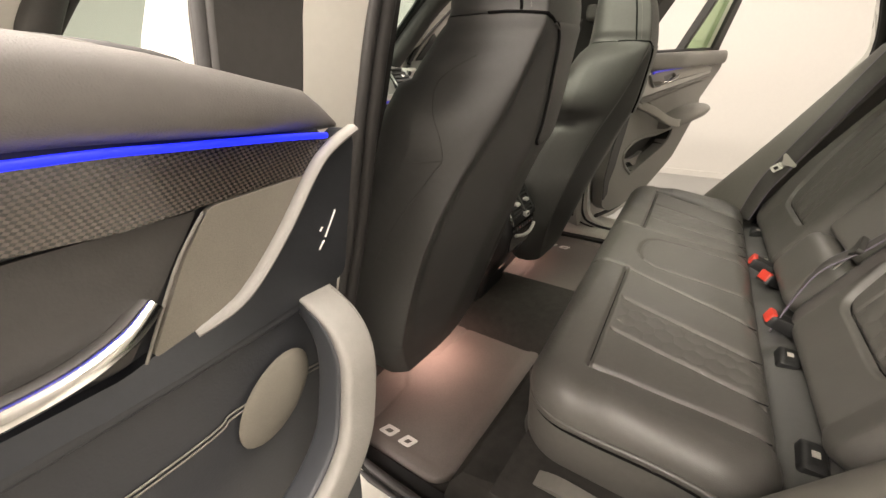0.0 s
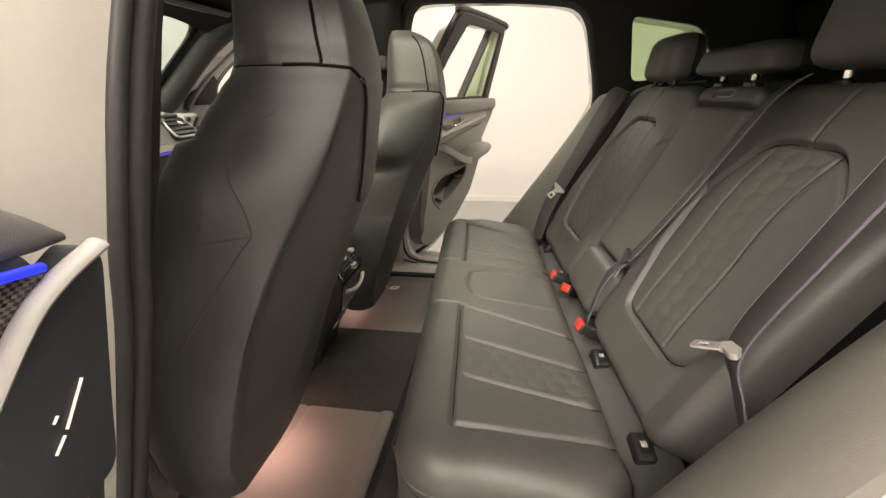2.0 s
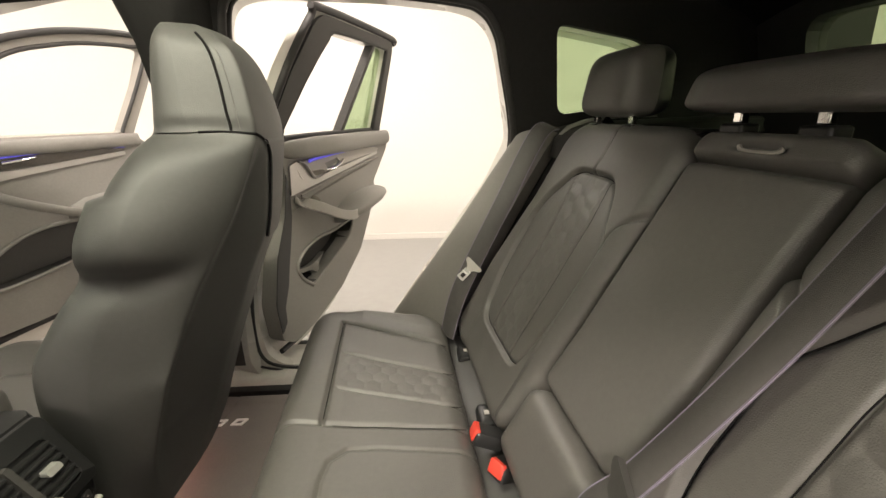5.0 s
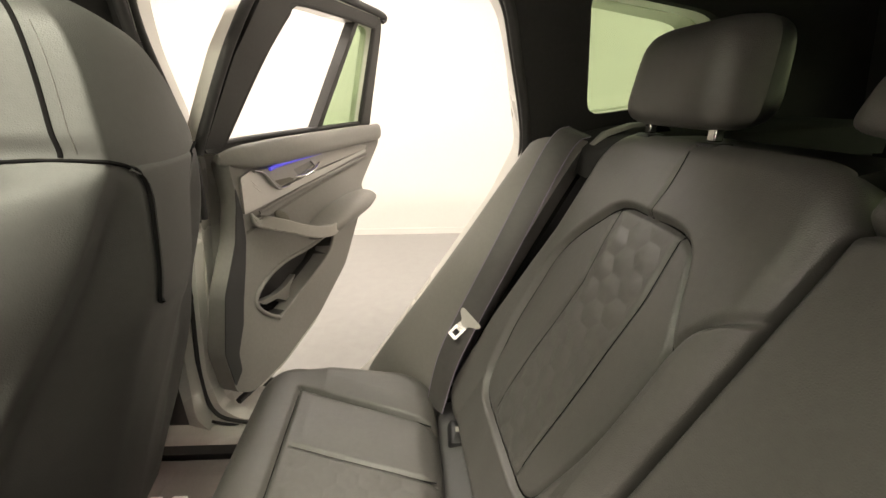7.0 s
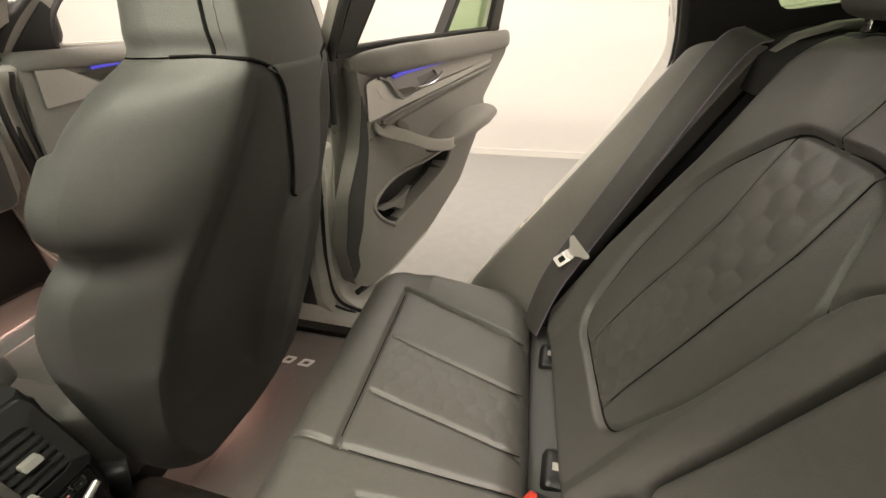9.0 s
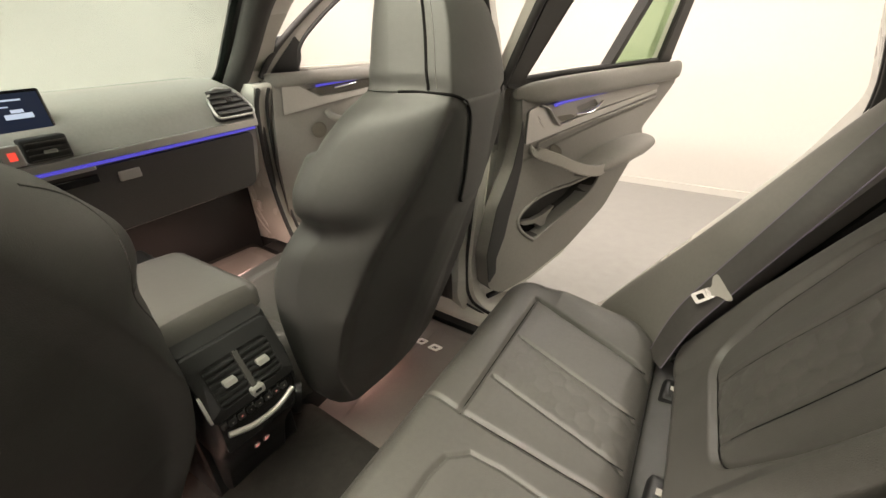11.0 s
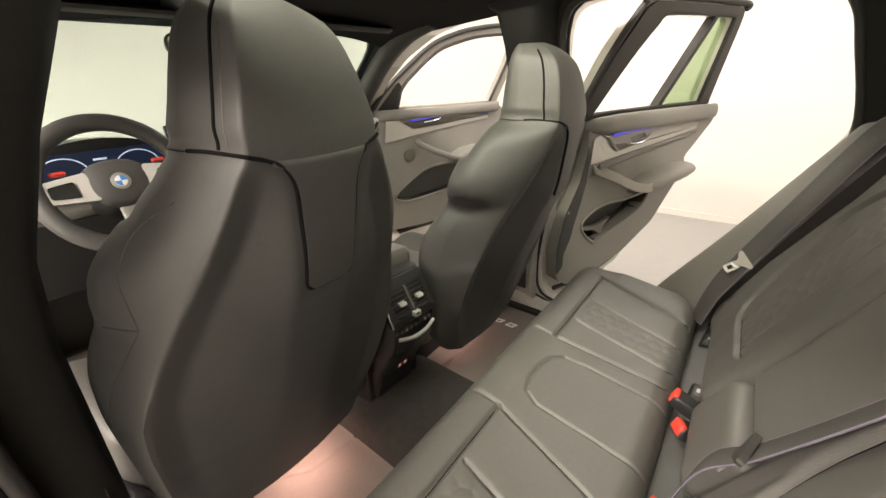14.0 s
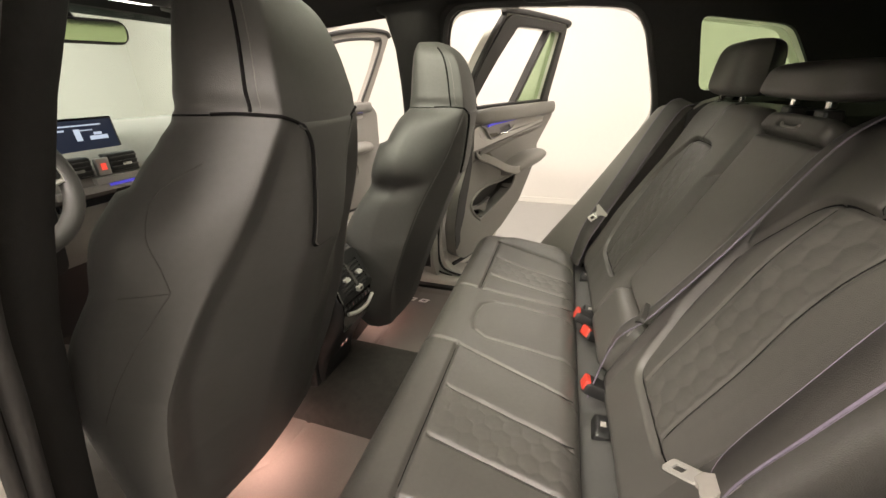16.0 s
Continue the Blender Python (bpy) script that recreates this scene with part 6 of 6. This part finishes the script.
for e in (-1, 1):
    loop = rounded([(e * 0.552, 1.048), (e * 0.700, 1.048), (e * 0.698, 1.085), (e * 0.665, 1.128), (e * 0.605, 1.138), (e * 0.560, 1.108)], 0.022)
    vent = part("end_vent", mesh_of("end_vent", *plate([loop], 0.03, lambda u, v, w: on_slope(u, v, w - 0.022)), smooth=False), BLACK, dash, "black louvred air vent with a silver rim", bevel=0.003)
    part("vent_rim", mesh_of("vent_rim", *tube([on_slope(u, v, 0.009) for u, v in loop], 0.0045, 8, True)), SILVER, vent)
    for k in range(5):
        z = 1.060 + 0.016 * k
        y0, y1 = 0.562 + 0.5 * max(0.0, z - 1.105), 0.692 - 0.55 * max(0.0, z - 1.075)
        part("vent_slat", mesh_of("vent_slat", place(box(min(e * y0, e * y1), max(e * y0, e * y1), z - 0.0035, z + 0.0035, 0.008, 0.016)[0], on_slope), box(0, 1, 0, 1, 0, 1)[1], False), DARKTRIM, vent)
    part("vent_tab", mesh_of("vent_tab", place(box(e * 0.628 - 0.014, e * 0.628 + 0.014, 1.088, 1.098, 0.012, 0.022)[0], on_slope), box(0, 1, 0, 1, 0, 1)[1], False), CHROME, vent, "chrome vent tab")
part("vent_edge", mesh_of("vent_edge", *tube(smooth_path([(-1.08, 0.69, 1.02), (-1.10, 0.70, 1.06), (-1.15, 0.70, 1.11), (-1.22, 0.695, 1.14)], 5), 0.008, 8)), SILVER, dash)
part("hazard_switch", mesh_of("hazard_switch", *box(-1.09, -1.076, 0.0, 0.04, 1.035, 1.085), smooth=False), SILVER, dash, bevel=0.003)
part("hazard_symbol", mesh_of("hazard_symbol", *box(-1.0755, -1.074, 0.012, 0.028, 1.05, 1.07), smooth=False), REDGLOW, dash, "red lit hazard symbol")
for k, z in enumerate((1.0, 0.965)):
    part("control_strip", mesh_of("control_strip", *box(-1.10, -1.075 - 0.008 * k, -0.13, 0.17, z - 0.012, z + 0.010), smooth=False), GLOSS if k else SILVER, dash, bevel=0.003)
v, f = plate([rounded([(0.05, 0.785), (0.67, 0.785), (0.68, 0.990), (0.05, 0.990)], 0.03)], 0.012, lambda u, v, w: (-1.135 + 0.19 * (v - 0.83) + w, u, v))
part("glove_box", mesh_of("glove_box", v, f, False), DARKTRIM, dash, "dark glove box lid", bevel=0.004)
# Black plate added over the dashboard's lower face to darken it.
v, f = plate([rounded([(-0.69, 0.775), (-0.13, 0.775), (-0.13, 0.985), (-0.69, 0.985)], 0.03)], 0.014, lambda u, v, w: (-1.137 + 0.19 * (v - 0.83) + w, u, v))
part("knee_panel", mesh_of("knee_panel", v, f, False), BLACK, dash, "black knee panel below the wheel", bevel=0.004)
part("glove_box_latch", mesh_of("glove_box_latch", *box(-1.115, -1.095, 0.22, 0.28, 0.935, 0.965), smooth=False), SILVER, dash, bevel=0.004)

screen = thing("display_screen", "wide dark display screen showing a blue menu, on the dashboard", "screen", m=pose(-1.185, -0.060, 1.180, 0, -8, 5.2))
part("screen_body", mesh_of("screen_body", *box(-0.02, 0.0, -0.135, 0.135, -0.055, 0.055), smooth=False), GLOSS, screen, bevel=0.005)
panel_ob = part("screen_panel", mesh_of("screen_panel", *box(0.0, 0.0012, -0.127, 0.127, -0.047, 0.047), smooth=False), SCREENBLUE, screen)
for y0, y1, z0, z1 in ((-0.105, 0.09, 0.030, 0.034), (-0.08, -0.02, 0.018, 0.023), (0.005, 0.022, -0.012, 0.022), (0.045, 0.10, -0.012, 0.000), (0.06, 0.085, 0.002, 0.010), (0.02, 0.06, 0.016, 0.019)):
    part("screen_bar", mesh_of("screen_bar", *box(0.0012, 0.002, y0, y1, z0, z1), smooth=False), SCREENWHITE, panel_ob, "pale screen graphics")

wheel = thing("steering_wheel", "dark leather steering wheel with round emblem and red buttons", "steering wheel", m=pose(-0.917, -0.404, 1.126, 0, -24, 5.2))
part("rim", mesh_of("rim", *tube([(0, 0.158 * math.cos(t), 0.158 * math.sin(t)) for t in np.linspace(0, 2 * math.pi, 48, endpoint=False)], 0.0215, 14, True)), SHELL, wheel)
rings = [[(d, 0.075 * r * math.copysign(abs(math.cos(t)) ** 0.8, math.cos(t)), 0.062 * r * math.copysign(abs(math.sin(t)) ** 0.8, math.sin(t))) for t in np.linspace(0, 2 * math.pi, 28, endpoint=False)]
         for d, r in ((-0.05, 0.8), (-0.01, 1.0), (0.008, 0.95), (0.016, 0.75), (0.019, 0.4), (0.020, 0.05))]
part("hub", mesh_of("hub", *loft(rings)), SHELL, wheel)
for e in (-1, 1):
    v, f = plate([rounded([(e * 0.05, -0.036), (e * 0.148, -0.026), (e * 0.150, 0.024), (e * 0.06, 0.036)], 0.008)], 0.016, lambda u, v, w: (w - 0.002, u, v))
    part("spoke", mesh_of("spoke", v, f, False), PAINTSILVER, wheel, "satin silver spoke", bevel=0.003)
    v, f = plate([rounded([(e * 0.084, -0.022), (e * 0.138, -0.016), (e * 0.138, 0.012), (e * 0.088, 0.018)], 0.006)], 0.004, lambda u, v, w: (w + 0.012, u, v))
    part("spoke_buttons", mesh_of("spoke_buttons", v, f, False), GLOSS, wheel)
    part("red_button", mesh_of("red_button", *box(-0.006, 0.008, min(e * 0.090, e * 0.122), max(e * 0.090, e * 0.122), 0.038, 0.049), smooth=False), RED, wheel, "red button", bevel=0.005)
part("lower_spoke", mesh_of("lower_spoke", *box(-0.012, 0.0, -0.022, 0.022, -0.150, -0.05), smooth=False), SILVER, wheel, bevel=0.004)
part("emblem", mesh_of("emblem", *loft([[(0.0215 + d, 0.021 * r * math.cos(t), 0.021 * r * math.sin(t)) for t in np.linspace(0, 2 * math.pi, 24, endpoint=False)] for d, r in ((-0.004, 1), (0.0, 1), (0.001, 0.8), (0.001, 0.05))])), SILVER, wheel, "round silver and blue emblem")
EMB = material("emblem_blue", (0.05, 0.22, 0.55), 0.3, var=0.03, bump=0.0)
part("emblem_disc", mesh_of("emblem_disc", *plate([[(0.0135 * math.cos(t), 0.0135 * math.sin(t)) for t in np.linspace(0, 2 * math.pi, 20, endpoint=False)]], 0.0006, lambda u, v, w: (0.0226 + w, u, v)), smooth=False), FELT, wheel)
for q in (0, math.pi):
    pts = [(0, 0)] + [(0.013 * math.cos(q + t), 0.013 * math.sin(q + t)) for t in np.linspace(0, math.pi / 2, 7)]
    part("emblem_quarter", mesh_of("emblem_quarter", *plate([pts], 0.0008, lambda u, v, w: (0.0233 + w, u, v)), smooth=False), EMB, wheel)
cluster = thing("instrument_cluster", "dark instrument display behind the steering wheel", "instrument panel", m=pose(-0.04, 0.08, 0.03, 0, 0, 5.2))
part("hood", mesh_of("hood", *loft([[(x, -0.383 + 0.20 * r * math.cos(t), 1.10 + 0.095 * r * math.sin(t)) for t in np.linspace(0, math.pi, 16)] + [(x, -0.383 - 0.19 * r, 1.05), (x, -0.383 + 0.19 * r, 1.05)] for x, r in ((-1.25, 0.9), (-1.10, 1.0), (-1.07, 1.0))])), BLACK, cluster)
part("dial_screen", mesh_of("dial_screen", *box(-1.069, -1.066, -0.54, -0.225, 1.065, 1.165), smooth=False), SCREENBLUE, cluster)
for yc in (-0.47, -0.30):
    part("dial_ring", mesh_of("dial_ring", *tube([(-1.064, yc + 0.055 * math.cos(t), 1.11 + 0.045 * math.sin(t)) for t in np.linspace(0.3, 2.8, 20)], 0.0015, 5)), SCREENWHITE, cluster)
part("dial_bar", mesh_of("dial_bar", *box(-1.066, -1.064, -0.40, -0.37, 1.14, 1.145), smooth=False), SCREENWHITE, cluster)
column = thing("steering_column", "dark steering column cover", "steering column", m=pose(-0.02, 0.08, 0.03, 0, 0, 5.2))
part("column_cover", mesh_of("column_cover", *tube([(-0.96, -0.383, 1.09), (-1.12, -0.383, 1.02)], 0.05, 14)), BLACK, column)
for e in (-1, 1):
    part("stalk", mesh_of("stalk", *tube(smooth_path([(-1.01, -0.383, 1.07), (-0.995, -0.383 + e * 0.10, 1.085), (-0.99, -0.383 + e * 0.16, 1.095)], 5), 0.008, 8)), BLACK, column, "black control stalk")

mirror = thing("rear_view_mirror", "black framed interior rear-view mirror below the roof", "mirror", m=pose(-1.02, -0.06, 1.455, 0, 3.5, -14))
v, f = pad(0.118, 0.031, 0.028, lambda u, v: 0.006 + 0 * u, -0.03, 24, 12, lambda u, v, w: (w, u, v), 0.006)
part("mirror_housing", mesh_of("mirror_housing", v, f), BLACK, mirror)
v, f = plate([rounded([(-0.110, -0.024), (0.110, -0.024), (0.110, 0.024), (-0.110, 0.024)], 0.018)], 0.0015, lambda u, v, w: (w + 0.0062, u, v))
part("mirror_glass", mesh_of("mirror_glass", v, f, False), MIRROR, mirror, "reflecting mirror glass")
part("mirror_stem", mesh_of("mirror_stem", *tube([(-0.02, 0, 0.02), (-0.10, 0, 0.075)], 0.014, 8)), BLACK, mirror)
over = thing("overhead_console", "black overhead console with a lit reading lamp", "ceiling light", m=pose(-0.92, -0.06, 1.552, 0, 10, 0))
v, f = pad(0.13, 0.15, 0.04, lambda u, v: 0.028 + 0 * u, -0.01, 16, 16, lambda u, v, w: (u, v, -w), 0.02)
part("console_shell", mesh_of("console_shell", v, f), BLACK, over)
for yy in (-0.055, 0.065):
    v, f = pad(0.042, 0.048, 0.02, lambda u, v: 0.031 + 0 * u, 0.02, 8, 8, lambda u, v, w, yy=yy: (u + 0.03, v + yy, -w), 0.003)
    part("reading_lamp", mesh_of("reading_lamp", v, f), LAMP, over, "lit reading lamp")
for e in (-1, 1):
    visor = thing("sun_visor", "dark sun visor folded against the roof", "sun visor", "sun visors", m=pose(-0.93, e * 0.345, 1.530, 0, 14, 0))
    v, f = pad(0.075, 0.19, 0.03, lambda u, v: 0.018 + 0 * u, 0.0, 12, 20, lambda u, v, w: (u, v, -w), 0.01)
    part("visor_board", mesh_of("visor_board", v, f), DARKTRIM, visor)
    part("visor_label", mesh_of("visor_label", *box(-0.015, 0.03, -0.085, 0.10, -0.0195, -0.0182), smooth=False), FELT, visor, "white warning label")
    part("label_print", mesh_of("label_print", *box(-0.004, 0.008, -0.02, 0.02, -0.0202, -0.0196), smooth=False), DARKTRIM, visor)
    handle = thing("grab_handle", "black folding grab handle above the door", "grab handle", "grab handles")
    c = smooth_path([(0.03, e * 0.572, 1.548), (0.045, e * 0.560, 1.530), (0.13, e * 0.558, 1.526), (0.215, e * 0.560, 1.530), (0.23, e * 0.572, 1.548)], 6)
    part("grip", mesh_of("grip", *tube(c, 0.010, 10)), BLACK, handle)
    lamp = thing("cabin_lamp", "small lit cabin lamp in the roof lining", "ceiling light", "cabin lamps", m=pose(0.345, e * 0.53, 1.562))
    v, f = pad(0.03, 0.018, 0.006, lambda u, v: 0.010 + 0 * u, 0.0, 8, 8, lambda u, v, w: (u, v, -w), 0.003)
    frame_ob = part("lamp_frame", mesh_of("lamp_frame", v, f), BLACK, lamp)
    if e > 0:
        v, f = pad(0.022, 0.012, 0.004, lambda u, v: 0.0125 + 0 * u, 0.008, 8, 8, lambda u, v, w: (u, v, -w), 0.002)
        part("lamp_lens", mesh_of("lamp_lens", v, f), LAMP, frame_ob, "glowing lamp lens")
    anchor = thing("belt_anchor", "black height adjustable belt anchor on the pillar", "seat belt", "front seat belts", m=pose(-0.335, e * 0.60, 1.34))
    v, f = pad(0.022, 0.028, 0.018, lambda u, v: 0.03 + 0 * u, -0.03, 10, 10, lambda u, v, w, e=e: (u, -e * w, v), 0.012)
    part("anchor_cover", mesh_of("anchor_cover", v, f), DARKTRIM, anchor)
    fb = thing("front_seat_belt", "black front seat belt hanging beside the pillar", "seat belt", "front seat belts")
    c = smooth_path([(-0.345, e * 0.625, 1.345), (-0.36, e * 0.645, 1.15), (-0.37, e * 0.655, 0.85), (-0.375, e * 0.665, 0.55)], 8)
    part("webbing", mesh_of("webbing", *ribbon(c, (1, 0, 0), 0.047, 0.0022)), WEB, fb)

# ---------------------------------------------------------------- floor mats


def floor_mat(x0, x1, y0, y1, z, label, badge):
    o = thing("floor_mat", label, "floor mat", "floor mats")
    cx, cy = (x0 + x1) / 2, (y0 + y1) / 2

    def top(u, v):
        d = np.minimum((x1 - x0) / 2 - np.abs(u), (y1 - y0) / 2 - np.abs(v))
        t = 0.012 - 0.006 * np.clip((d - 0.025) / 0.015, 0, 1)
        t = t + groove(near_line(u, v, [(0.02, -(y1 - y0) / 2), (0.01, -0.08), (-0.05, 0.0), (0.01, 0.08), (0.02, (y1 - y0) / 2)]), 0.004, 0.004)
        return t + groove(near_line(u, v, [(-0.06, -0.12), (-0.03, 0.0), (-0.06, 0.12)]), 0.004, 0.003)
    v, f = pad((x1 - x0) / 2, (y1 - y0) / 2, 0.05, top, 0.0, 70, 80, lambda u, v, w: (u + cx, v + cy, w + z), 0.005)
    sheet = part("mat", mesh_of("mat", v, f), MAT, o)
    if badge is not None:
        bx, by, e = badge
        for u0, u1 in ((-0.048, -0.004), (0.008, 0.048)):
            loop = rounded([(u0, -0.013), (u1 - 0.010, -0.013), (u1, 0.013), (u0 + 0.010, 0.013)], 0.004)
            hole = rounded([(u0 + 0.010, -0.006), (u1 - 0.016, -0.006), (u1 - 0.010, 0.006), (u0 + 0.016, 0.006)], 0.002)
            v, f = plate([loop, hole], 0.003, lambda u, v, w: (bx + e * u, by + e * v, z + 0.0065 + w))
            part("badge_bar", mesh_of("badge_bar", v, f, False), FELT, sheet, "raised white badge bar", 0.0008)
    return o


floor_mat(-0.66, -0.145, -0.655, -0.145, 0.439, "grey brown rear rubber floor mat with white badge", (-0.305, -0.606, 1))
floor_mat(-0.66, -0.145, 0.145, 0.655, 0.439, "grey brown rear rubber floor mat with white badge", (-0.363, 0.541, -1))
floor_mat(-1.50, -0.92, 0.15, 0.65, 0.439, "grey brown front rubber floor mat", None)
floor_mat(-1.50, -0.92, -0.65, -0.15, 0.439, "grey brown front rubber floor mat", None)
